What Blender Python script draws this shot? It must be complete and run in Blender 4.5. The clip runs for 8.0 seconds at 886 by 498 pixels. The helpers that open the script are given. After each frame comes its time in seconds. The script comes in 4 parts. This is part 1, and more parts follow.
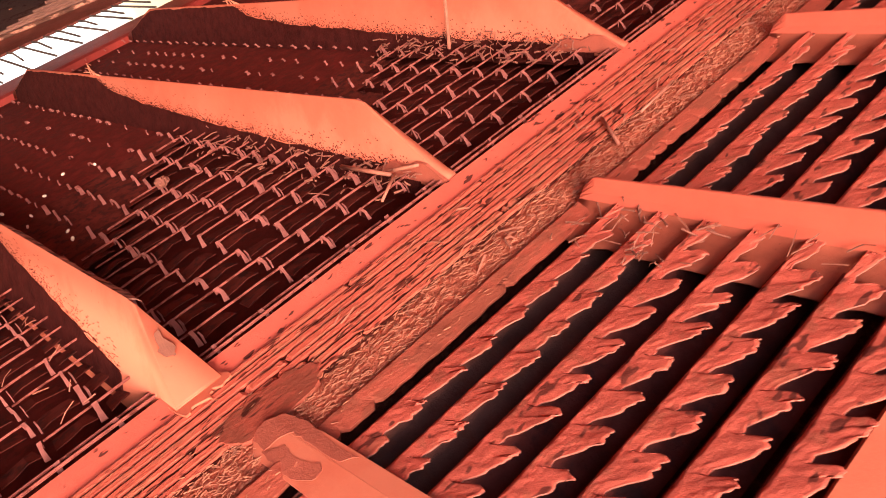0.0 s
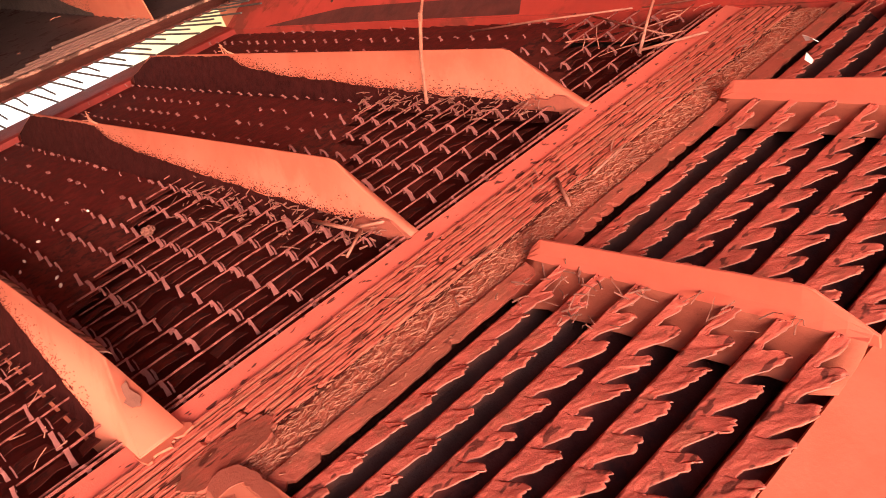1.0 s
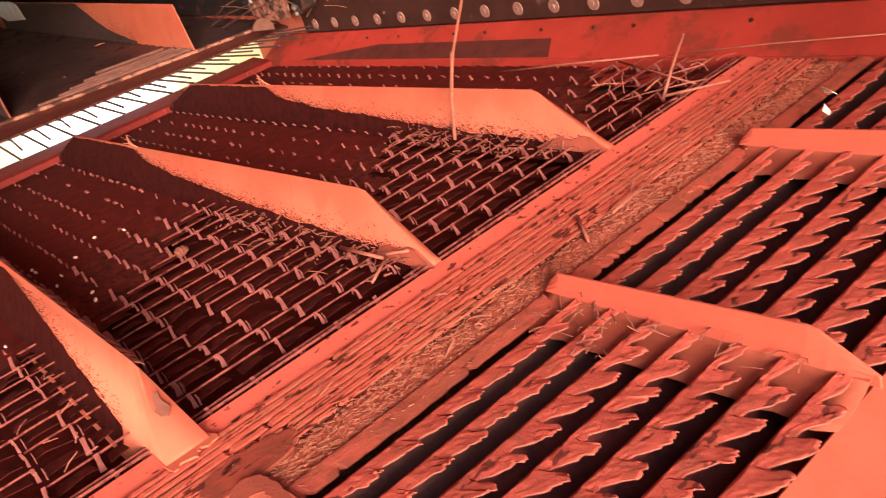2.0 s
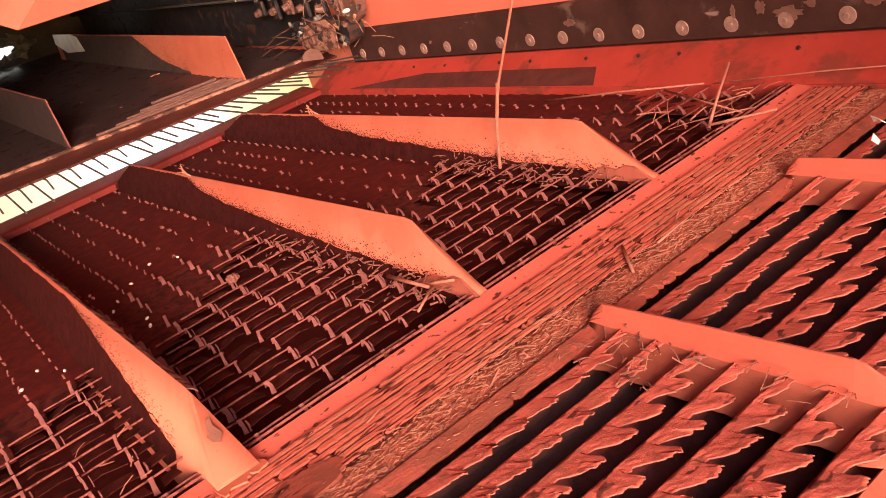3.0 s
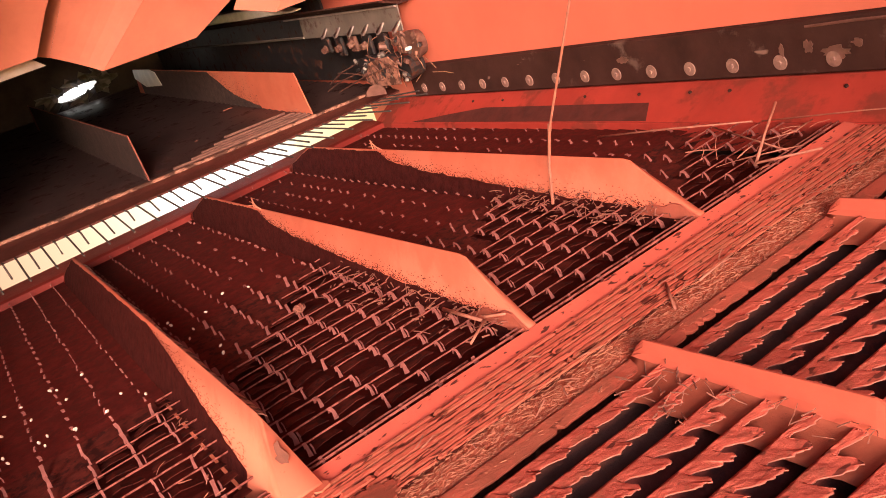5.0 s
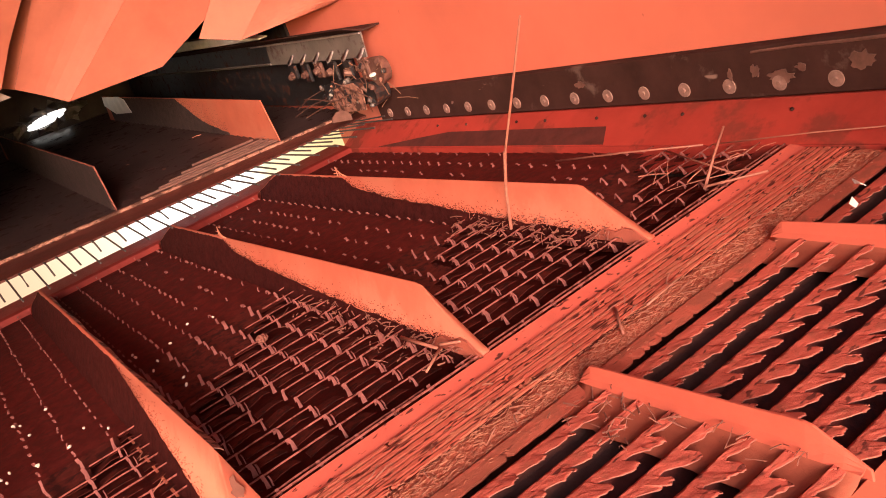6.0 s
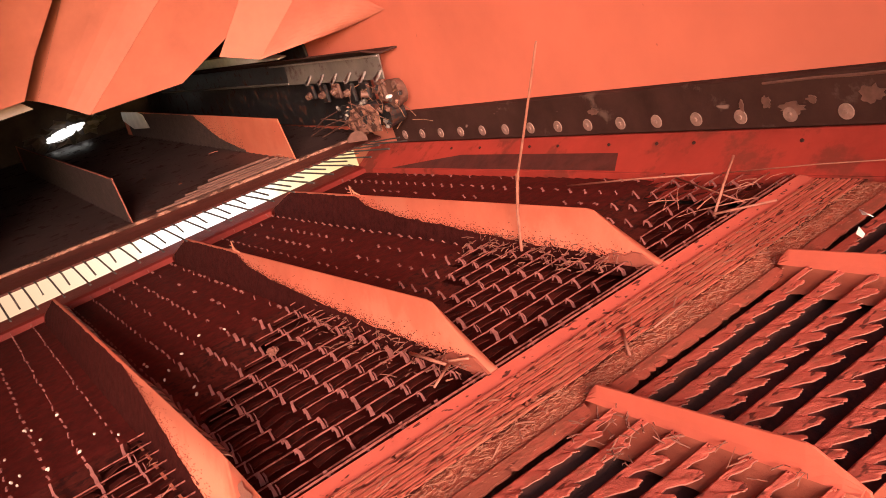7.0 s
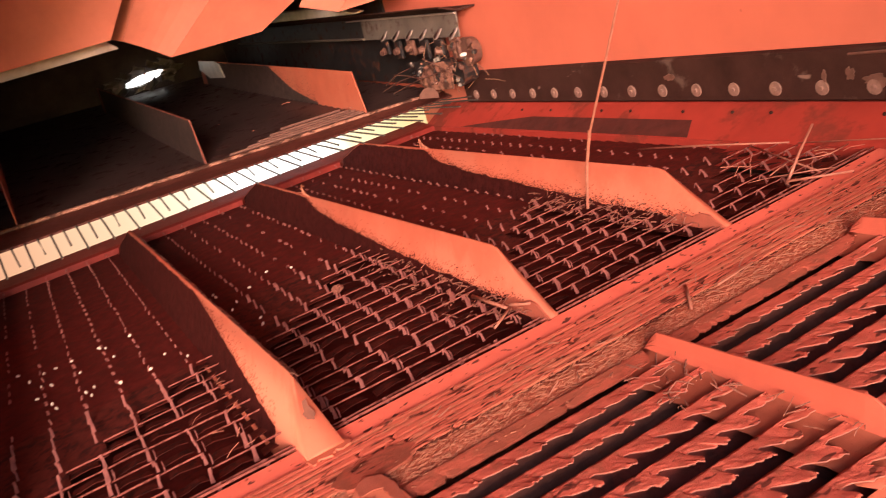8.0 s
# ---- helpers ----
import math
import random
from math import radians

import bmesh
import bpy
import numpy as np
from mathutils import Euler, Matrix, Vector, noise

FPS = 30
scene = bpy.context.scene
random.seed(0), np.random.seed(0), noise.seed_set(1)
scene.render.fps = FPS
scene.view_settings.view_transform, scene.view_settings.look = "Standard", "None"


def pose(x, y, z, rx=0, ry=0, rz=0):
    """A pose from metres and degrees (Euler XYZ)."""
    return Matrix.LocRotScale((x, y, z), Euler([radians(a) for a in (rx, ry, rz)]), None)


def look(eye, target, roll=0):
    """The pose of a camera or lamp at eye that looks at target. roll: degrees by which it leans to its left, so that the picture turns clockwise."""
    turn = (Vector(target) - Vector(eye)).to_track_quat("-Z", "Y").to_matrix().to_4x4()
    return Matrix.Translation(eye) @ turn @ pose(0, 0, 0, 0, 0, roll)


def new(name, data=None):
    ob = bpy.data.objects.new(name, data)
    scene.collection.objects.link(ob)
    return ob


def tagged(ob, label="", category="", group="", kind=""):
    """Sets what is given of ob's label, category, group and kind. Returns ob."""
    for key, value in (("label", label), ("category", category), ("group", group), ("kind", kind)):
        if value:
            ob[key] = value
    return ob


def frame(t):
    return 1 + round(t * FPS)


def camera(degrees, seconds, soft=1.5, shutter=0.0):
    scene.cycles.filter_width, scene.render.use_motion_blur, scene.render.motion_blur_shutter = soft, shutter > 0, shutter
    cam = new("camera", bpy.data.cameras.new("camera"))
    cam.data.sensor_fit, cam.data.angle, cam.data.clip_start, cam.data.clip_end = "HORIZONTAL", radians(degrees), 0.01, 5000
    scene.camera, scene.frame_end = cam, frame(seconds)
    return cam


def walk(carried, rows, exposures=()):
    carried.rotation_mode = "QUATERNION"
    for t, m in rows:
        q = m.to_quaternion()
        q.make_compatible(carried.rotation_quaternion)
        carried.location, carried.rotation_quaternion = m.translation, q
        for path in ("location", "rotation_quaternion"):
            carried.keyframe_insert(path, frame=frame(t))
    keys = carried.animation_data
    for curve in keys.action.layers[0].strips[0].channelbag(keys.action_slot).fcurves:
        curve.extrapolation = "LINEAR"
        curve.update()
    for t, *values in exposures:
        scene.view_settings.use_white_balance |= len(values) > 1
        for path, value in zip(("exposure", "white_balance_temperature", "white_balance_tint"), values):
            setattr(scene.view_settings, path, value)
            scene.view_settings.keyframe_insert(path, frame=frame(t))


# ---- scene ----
# The sieve plane lies level at z = 0; x runs across the machine along the cross beam, y runs forward under the machine.
cam = camera(55.0, 8.0, soft=0.75, shutter=0.4)
PATH = [
    (0, (-0.165, -0.632, 0.367), (0.791, 0.819, -0.624), -20.9),
    (0.5, (-0.157, -0.683, 0.384), (0.794, 0.8, -0.562), -19.4),
    (1, (-0.137, -0.693, 0.393), (0.838, 0.788, -0.532), -20.5),
    (1.5, (-0.133, -0.707, 0.395), (0.893, 0.734, -0.537), -19.2),
    (2, (-0.156, -0.719, 0.402), (0.824, 0.811, -0.435), -18.4),
    (2.2, (-0.157, -0.72, 0.406), (0.808, 0.831, -0.409), -18.6),
    (3.5, (-0.164, -0.736, 0.416), (0.731, 0.898, -0.312), -19.3),
    (4, (-0.17, -0.746, 0.423), (0.686, 0.917, -0.284), -19.3),
    (5.3, (-0.168, -0.794, 0.449), (0.669, 0.901, -0.205), -20.7),
    (5.5, (-0.163, -0.8, 0.445), (0.694, 0.885, -0.207), -20.8),
    (6, (-0.146, -0.814, 0.456), (0.744, 0.857, -0.19), -21.2),
    (6.5, (-0.151, -0.821, 0.46), (0.763, 0.85, -0.151), -19.7),
    (7, (-0.16, -0.829, 0.455), (0.738, 0.859, -0.132), -19.5),
    (7.5, (-0.178, -0.825, 0.441), (0.683, 0.884, -0.142), -18.0),
    (8, (-0.194, -0.844, 0.431), (0.568, 0.903, -0.174), -16.9),
]
walk(cam, [(t, look(eye, target, roll)) for t, eye, target, roll in PATH],
     exposures=[(0.0, 2.58), (1.5, 2.46), (3.5, 2.45), (6.0, 2.33), (7.0, 2.25), (8.0, 2.28)])

# ---- light ----
SUN_DIR = Vector((0.42, 0.86, -0.24))     # the way the low hazy sunlight travels, in through the open rear
world = bpy.data.worlds.new("sky")
scene.world = world
world.use_nodes = True
wn = world.node_tree.nodes
sky = wn.new("ShaderNodeTexSky")
sky.sky_type, sky.sun_disc = "NISHITA", False
sky.sun_elevation, sky.sun_rotation = radians(16), math.atan2(-SUN_DIR.x, -SUN_DIR.y)
world.node_tree.links.new(sky.outputs["Color"], wn["Background"].inputs["Color"])
wn["Background"].inputs["Strength"].default_value = 0.11
sun = new("sun", bpy.data.lights.new("sun", "SUN"))
sun.data.energy, sun.data.angle, sun.data.color = 1.85, radians(24), (1.0, 0.648, 0.538)
sun.matrix_world = look((0, 0, 0), SUN_DIR)


# ---- materials ----
def material(name, base, rough=0.5, metal=0.0, spots=None, spot_amount=0.5, spot_scale=60.0, vary=0.25, scale=18.0, bump=0.1, bump_scale=400.0,
             stretch=(1, 1, 1), spot_rough=0.8, fleck=None, fleck_amount=0.6, fleck_scale=250.0, fleck_stretch=(1, 1, 1), spec=0.3):
    """A painted or plain surface: broad shifts of tone, patches of a second colour, small flecks and fine relief."""
    m = bpy.data.materials.new(name)
    m.use_nodes = True
    n, l = m.node_tree.nodes, m.node_tree.links
    b = n["Principled BSDF"]
    co = n.new("ShaderNodeTexCoord")
    mp = n.new("ShaderNodeMapping")
    mp.inputs["Scale"].default_value = stretch
    l.new(co.outputs["Object"], mp.inputs["Vector"])
    info = n.new("ShaderNodeObjectInfo")
    shift = n.new("ShaderNodeVectorMath")
    shift.operation = "MULTIPLY_ADD"
    l.new(info.outputs["Random"], shift.inputs[0])
    shift.inputs[1].default_value = (7.3, 3.1, 5.7)
    l.new(mp.outputs["Vector"], shift.inputs[2])
    vec = shift.outputs["Vector"]

    def noise_of(sc, detail=5.0, v=vec):
        t = n.new("ShaderNodeTexNoise")
        t.inputs["Scale"].default_value, t.inputs["Detail"].default_value, t.inputs["Roughness"].default_value = sc, detail, 0.65
        l.new(v, t.inputs["Vector"])
        return t.outputs["Fac"]

    def ramp(fac, a, c):
        r = n.new("ShaderNodeMapRange")
        r.inputs["From Min"].default_value, r.inputs["From Max"].default_value = a, c
        l.new(fac, r.inputs["Value"])
        return r.outputs["Result"]

    def blend(fac, one, two, mode="MIX"):
        x = n.new("ShaderNodeMix")
        x.data_type, x.blend_type = "RGBA", mode
        for k, v in ((0, fac), (6, one), (7, two)):
            if hasattr(v, "links"):
                l.new(v, x.inputs[k])
            else:
                x.inputs[k].default_value = v if k == 0 else (*v, 1)
        return x.outputs[2]

    dark = tuple(c * (1 - vary) for c in base)
    light = tuple(min(1, c * (1 + vary)) for c in base)
    colour = blend(ramp(noise_of(scale), 0.3, 0.7), dark, light)
    rough_out = None
    if spots:
        fac = ramp(noise_of(spot_scale, 7.0), 1 - spot_amount - 0.04, 1 - spot_amount + 0.04)
        colour = blend(fac, colour, spots)
        rr = n.new("ShaderNodeMapRange")
        rr.inputs["To Min"].default_value, rr.inputs["To Max"].default_value = rough, spot_rough
        l.new(fac, rr.inputs["Value"])
        rough_out = rr.outputs["Result"]
    if fleck:
        mp2 = n.new("ShaderNodeMapping")
        mp2.inputs["Scale"].default_value = fleck_stretch
        l.new(vec, mp2.inputs["Vector"])
        colour = blend(ramp(noise_of(fleck_scale, 2.0, mp2.outputs["Vector"]), fleck_amount, fleck_amount + 0.05), colour, fleck)
    l.new(colour, b.inputs["Base Color"])
    b.inputs["Metallic"].default_value = metal
    b.inputs["Specular IOR Level"].default_value = spec
    if rough_out:
        l.new(rough_out, b.inputs["Roughness"])
    else:
        l.new(ramp_to(n, l, noise_of(scale * 3), rough * 0.8, min(1, rough * 1.25)), b.inputs["Roughness"])
    bp = n.new("ShaderNodeBump")
    bp.inputs["Strength"].default_value, bp.inputs["Distance"].default_value = bump, 0.002
    l.new(noise_of(bump_scale, 6.0), bp.inputs["Height"])
    l.new(bp.outputs["Normal"], b.inputs["Normal"])
    return m


def ramp_to(n, l, fac, low, high):
    r = n.new("ShaderNodeMapRange")
    r.inputs["To Min"].default_value, r.inputs["To Max"].default_value = low, high
    l.new(fac, r.inputs["Value"])
    return r.outputs["Result"]


RED = (0.46, 0.076, 0.050)
paint = material("red_paint", RED, rough=0.45, vary=0.08, scale=6, bump=0.06, bump_scale=180, fleck=(0.12, 0.03, 0.02), fleck_amount=0.76, fleck_scale=90)
panel_paint = material("panel_paint", (0.49, 0.150, 0.104), rough=0.6, spec=0.2, vary=0.15, scale=5, bump=0.1, bump_scale=90)
wall_paint = material("wall_paint", (0.54, 0.140, 0.092), rough=0.6, vary=0.10, scale=2.5, bump=0.08, bump_scale=120, fleck=(0.22, 0.05, 0.035), fleck_amount=0.745, fleck_scale=30)
worn_paint = material("worn_paint", (0.451, 0.100, 0.066), rough=0.9, spec=0.08, vary=0.15, scale=30, spots=(0.391, 0.113, 0.070), spot_amount=0.45, spot_scale=55, bump=0.7, bump_scale=420,
                      stretch=(0.35, 1, 1), fleck=(0.10, 0.022, 0.015), fleck_amount=0.585, fleck_scale=170, fleck_stretch=(0.6, 1, 1))
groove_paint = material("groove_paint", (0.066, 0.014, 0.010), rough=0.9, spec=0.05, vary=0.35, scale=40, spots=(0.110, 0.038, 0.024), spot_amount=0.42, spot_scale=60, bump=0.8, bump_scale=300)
flange_paint = material("flange_paint", (0.496, 0.100, 0.069), rough=0.7, vary=0.1, scale=20, bump=0.3, bump_scale=260, fleck=(0.08, 0.016, 0.012), fleck_amount=0.605, fleck_scale=110, fleck_stretch=(0.5, 1, 1))
tooth_paint = material("tooth_paint", (0.200, 0.066, 0.057), rough=0.7, spec=0.2, vary=0.3, scale=60, bump=0.3)
bare_patch = material("bare_patch", (0.16, 0.060, 0.042), rough=0.6, vary=0.2, scale=40, bump=0.3)
# Strongly red base stands in for the red glow beside the bright gap.
front_glow_paint = material("front_glow_paint", (0.18, 0.017, 0.012), rough=0.6, vary=0.2, scale=20, bump=0.3)
rod_paint = material("rod_paint", (0.211, 0.062, 0.051), rough=0.8, spec=0.1, vary=0.3, scale=50, spots=(0.092, 0.023, 0.018), spot_amount=0.45, spot_scale=80, bump=0.4)
# Blade and slat bases are very dark: the sieve's shade is in the colour.
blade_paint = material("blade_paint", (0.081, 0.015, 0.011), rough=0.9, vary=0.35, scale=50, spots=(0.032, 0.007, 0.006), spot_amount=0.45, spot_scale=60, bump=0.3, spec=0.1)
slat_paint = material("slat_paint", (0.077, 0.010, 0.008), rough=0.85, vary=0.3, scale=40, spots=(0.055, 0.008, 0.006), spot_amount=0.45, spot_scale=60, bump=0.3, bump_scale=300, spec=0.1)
petal_paint = material("petal_paint", (0.440, 0.092, 0.064), rough=0.8, spec=0.15, vary=0.15, scale=40, spots=(0.338, 0.084, 0.055), spot_amount=0.42, spot_scale=50, bump=0.5, bump_scale=220,
                       fleck=(0.13, 0.030, 0.022), fleck_amount=0.60, fleck_scale=75, fleck_stretch=(0.5, 1, 1))
bare_steel = material("bare_steel", (0.05, 0.047, 0.05), rough=0.4, metal=0.7, vary=0.3, scale=25, bump=0.2, spots=(0.12, 0.05, 0.035), spot_amount=0.4, spot_scale=30)
pan_steel = material("pan_steel", (0.072, 0.044, 0.042), rough=0.42, metal=0.5, vary=0.35, scale=9, bump=0.15, spots=(0.051, 0.023, 0.020), spot_amount=0.40, spot_scale=20)
# Darker, browner red: shade on the left pan fins put into the colour.
shaded_fin_paint = material("shaded_fin_paint", (0.26, 0.085, 0.065), rough=0.7, spec=0.15, vary=0.3, scale=12, bump=0.2)
# Side flange red, with its shade darkened into the base colour.
shaded_rail_paint = material("shaded_rail_paint", (0.340, 0.041, 0.029), rough=0.6, spec=0.2, vary=0.2, scale=7, spots=(0.212, 0.038, 0.025), spot_amount=0.44, spot_scale=9, bump=0.15, bump_scale=150)
edge_steel = material("edge_steel", (0.36, 0.29, 0.27), rough=0.5, metal=0.3, vary=0.2, scale=20, bump=0.2)
grey_steel = material("grey_steel", (0.24, 0.21, 0.19), rough=0.4, metal=0.5, vary=0.2, scale=20)
rubber = material("rubber", (0.040, 0.016, 0.013), rough=0.8, spec=0.12, vary=0.3, scale=12, bump=0.3, spots=(0.10, 0.06, 0.05), spot_amount=0.37, spot_scale=9, fleck=(0.20, 0.12, 0.10), fleck_amount=0.70, fleck_scale=40, fleck_stretch=(1, 0.3, 1))
washer_mat = material("washer", (0.25, 0.145, 0.12), rough=0.6, metal=0.2, vary=0.25, scale=80)
straw_mat = material("straw", (0.30, 0.112, 0.078), rough=0.6, vary=0.25, scale=90, bump=0.2)
chaff_mat = material("chaff", (0.400, 0.148, 0.092), rough=0.85, vary=0.4, scale=200, bump=0.4)
husk_brown = material("husk_brown", (0.185, 0.068, 0.049), rough=0.8, vary=0.4, scale=150, bump=0.3)
dust_mat = material("dust", (0.22, 0.11, 0.07), rough=0.9, vary=0.35, scale=120, bump=0.7, bump_scale=500)
dusty_steel = material("dusty_steel", (0.30, 0.145, 0.105), rough=0.7, vary=0.3, scale=50, spots=(0.06, 0.025, 0.018), spot_amount=0.48, spot_scale=30, bump=0.4)
apron_paint = material("apron_paint", (0.085, 0.022, 0.016), rough=0.6, vary=0.3, scale=20, bump=0.3)
brown_worn = material("brown_worn", (0.30, 0.078, 0.052), rough=0.7, spec=0.2, vary=0.15, scale=30, bump=0.4)
divider_paint = material("divider_paint", (0.453, 0.118, 0.072), rough=0.7, spec=0.1, vary=0.12, scale=9, spots=(0.468, 0.139, 0.087), spot_amount=0.50, spot_scale=5, bump=0.12, bump_scale=200,
                         fleck=(0.14, 0.03, 0.02), fleck_amount=0.74, fleck_scale=80)
bare_edge = material("bare_edge", (0.25, 0.085, 0.065), rough=0.5, metal=0.2, vary=0.2, scale=60)
rear_paint = material("rear_paint", (0.420, 0.090, 0.059), rough=0.65, spec=0.15, vary=0.1, scale=14, bump=0.15, bump_scale=200, fleck=(0.12, 0.025, 0.018), fleck_amount=0.72, fleck_scale=70)
foot_paint = material("foot_paint", (0.273, 0.070, 0.042), rough=0.7, spec=0.2, vary=0.15, scale=25, bump=0.25, bump_scale=200, fleck=(0.2, 0.05, 0.03), fleck_amount=0.70, fleck_scale=120)
lip_paint = material("lip_paint", (0.340, 0.078, 0.051), rough=0.85, spec=0.1, vary=0.2, scale=40, spots=(0.238, 0.064, 0.041), spot_amount=0.48, spot_scale=40, bump=0.6, bump_scale=300, stretch=(0.5, 1, 1),
                     fleck=(0.12, 0.03, 0.02), fleck_amount=0.64, fleck_scale=110, fleck_stretch=(0.5, 1, 1))
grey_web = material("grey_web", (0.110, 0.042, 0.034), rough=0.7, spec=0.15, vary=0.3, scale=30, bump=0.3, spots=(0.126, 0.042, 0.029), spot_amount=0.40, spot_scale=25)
rail_grey = material("rail_grey", (0.17, 0.145, 0.13), rough=0.5, metal=0.3, vary=0.25, scale=14, bump=0.2, spots=(0.10, 0.06, 0.05), spot_amount=0.4, spot_scale=18)
silver = material("silver", (0.78, 0.74, 0.70), rough=0.4, metal=0.2, vary=0.15, scale=20, bump=0.15)
hook_mat = material("hook", (0.143, 0.071, 0.056), rough=0.5, metal=0.3, vary=0.3, scale=40, bump=0.3)
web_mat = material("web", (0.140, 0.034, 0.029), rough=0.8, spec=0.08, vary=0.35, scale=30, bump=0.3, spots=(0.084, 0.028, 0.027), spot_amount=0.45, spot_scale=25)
bed_mat = material("chaff_bed", (0.418, 0.125, 0.079), rough=0.95, spec=0.03, vary=0.35, scale=90, spots=(0.380, 0.106, 0.068), spot_amount=0.42, spot_scale=40, bump=0.8, bump_scale=500,
                   fleck=(0.20, 0.07, 0.04), fleck_amount=0.66, fleck_scale=220)
# Dark layer colour for shade and dust on the sieve dividers.
shade_layer_mat = material("shade_layer", (0.042, 0.008, 0.007), rough=0.9, vary=0.4, scale=60, bump=1.0, bump_scale=300, spec=0.05)
apron_dark = material("dark_patch", (0.075, 0.016, 0.012), rough=0.8, vary=0.3, scale=20, bump=0.3)
pan_shade_layer = material("pan_shade_layer", (0.045, 0.026, 0.024), rough=0.9, vary=0.4, scale=40, bump=0.8)
# White of the flakes that stand in for spots of light.
light_spot_mat = material("husk", (0.92, 0.88, 0.80), rough=0.6, vary=0.1, scale=100)
grain_mat = material("grain", (0.66, 0.54, 0.44), rough=0.45, vary=0.2, scale=200)
# Near-black base; on bulkhead and front roof it holds the darkness deep inside.
black_mat = material("near_black", (0.060, 0.044, 0.040), rough=0.8, vary=0.4, scale=8)


def daylight(name, stops):
    """Daylight beyond a gap: its tint and strength change along x."""
    m = bpy.data.materials.new(name)
    m.use_nodes = True
    n, l = m.node_tree.nodes, m.node_tree.links
    e = n.new("ShaderNodeEmission")
    c = n.new("ShaderNodeTexCoord")
    sep = n.new("ShaderNodeSeparateXYZ")
    l.new(c.outputs["Object"], sep.inputs["Vector"])
    k = n.new("ShaderNodeMapRange")
    k.inputs["From Min"].default_value, k.inputs["From Max"].default_value = -1.0, 1.0
    l.new(sep.outputs["X"], k.inputs["Value"])
    r = n.new("ShaderNodeValToRGB")
    while len(r.color_ramp.elements) < len(stops):
        r.color_ramp.elements.new(0.5)
    for el, (x, colour) in zip(r.color_ramp.elements, stops):
        el.position, el.color = (x + 1) / 2, (*colour, 1)
    l.new(k.outputs["Result"], r.inputs["Fac"])
    l.new(r.outputs["Color"], e.inputs["Color"])
    l.new(e.outputs["Emission"], n["Material Output"].inputs["Surface"])
    return m


day_mat = daylight("daylight", [(-0.6, (0.17, 0.075, 0.040)), (-0.30, (0.20, 0.105, 0.062)), (0.0, (0.24, 0.165, 0.105)), (0.24, (0.30, 0.25, 0.18)), (0.32, (0.48, 0.47, 0.45)), (0.60, (0.50, 0.49, 0.46)), (0.72, (0.30, 0.25, 0.15)), (0.95, (0.24, 0.17, 0.08))])


# ---- mesh helpers ----
def mesh_of(bm, name, mat, smooth=False):
    bmesh.ops.recalc_face_normals(bm, faces=bm.faces)
    me = bpy.data.meshes.new(name)
    bm.to_mesh(me)
    bm.free()
    for m in mat if isinstance(mat, (list, tuple)) else [mat]:
        me.materials.append(m)
    if smooth:
        for p in me.polygons:
            p.use_smooth = True
    return me


def part(name, bm, mat, parent=None, label="", smooth=False):
    """Links a bmesh, or a ready mesh, as one object under a thing or a part."""
    me = bm if isinstance(bm, bpy.types.Mesh) else mesh_of(bm, name, mat, smooth)
    ob = new(name, me)
    if parent:
        ob.parent = parent
    if label:
        ob["label"] = label
    return ob


def thing(name, label, category, group="", kind="", at=(0, 0, 0)):
    ob = new(name)
    ob.location = at
    ob.empty_display_size = 0.05
    return tagged(ob, label, category, group, kind)


def box(bm, x0, x1, y0, y1, z0, z1, bevel=0.0):
    r = bmesh.ops.create_cube(bm, size=1.0, matrix=Matrix.Translation(((x0 + x1) / 2, (y0 + y1) / 2, (z0 + z1) / 2)) @ Matrix.Diagonal((x1 - x0, y1 - y0, z1 - z0, 1)))
    if bevel:
        es = list({e for v in r["verts"] for e in v.link_edges})
        bmesh.ops.bevel(bm, geom=es, offset=bevel, segments=1, affect="EDGES")
    return bm


def prism(bm, outline, axis, a, b):
    """A closed outline of two coordinates, drawn out along an axis from a to b."""
    put = {"x": lambda p, q: (q, p[0], p[1]), "y": lambda p, q: (p[0], q, p[1]), "z": lambda p, q: (p[0], p[1], q)}[axis]
    lo = [bm.verts.new(put(p, a)) for p in outline]
    hi = [bm.verts.new(put(p, b)) for p in outline]
    k = len(outline)
    bm.faces.new(lo)
    bm.faces.new(hi[::-1])
    for i in range(k):
        bm.faces.new((lo[i], hi[i], hi[(i + 1) % k], lo[(i + 1) % k]))
    return bm


def rod(bm, pts, r, sides=6, taper=1.0):
    """A round bar along a line of points."""
    rings = []
    for i, p in enumerate(pts):
        p = Vector(p)
        d = (Vector(pts[min(i + 1, len(pts) - 1)]) - Vector(pts[max(i - 1, 0)])).normalized()
        u = d.cross(Vector((0.13, 0.21, 0.97))).normalized()
        w = d.cross(u)
        rr = r * (1 + (taper - 1) * i / max(1, len(pts) - 1))
        rings.append([bm.verts.new(p + rr * (math.cos(2 * math.pi * s / sides) * u + math.sin(2 * math.pi * s / sides) * w)) for s in range(sides)])
    for one, two in zip(rings, rings[1:]):
        for s in range(sides):
            bm.faces.new((one[s], one[(s + 1) % sides], two[(s + 1) % sides], two[s]))
    bm.faces.new(rings[0])
    bm.faces.new(rings[-1][::-1])
    return bm


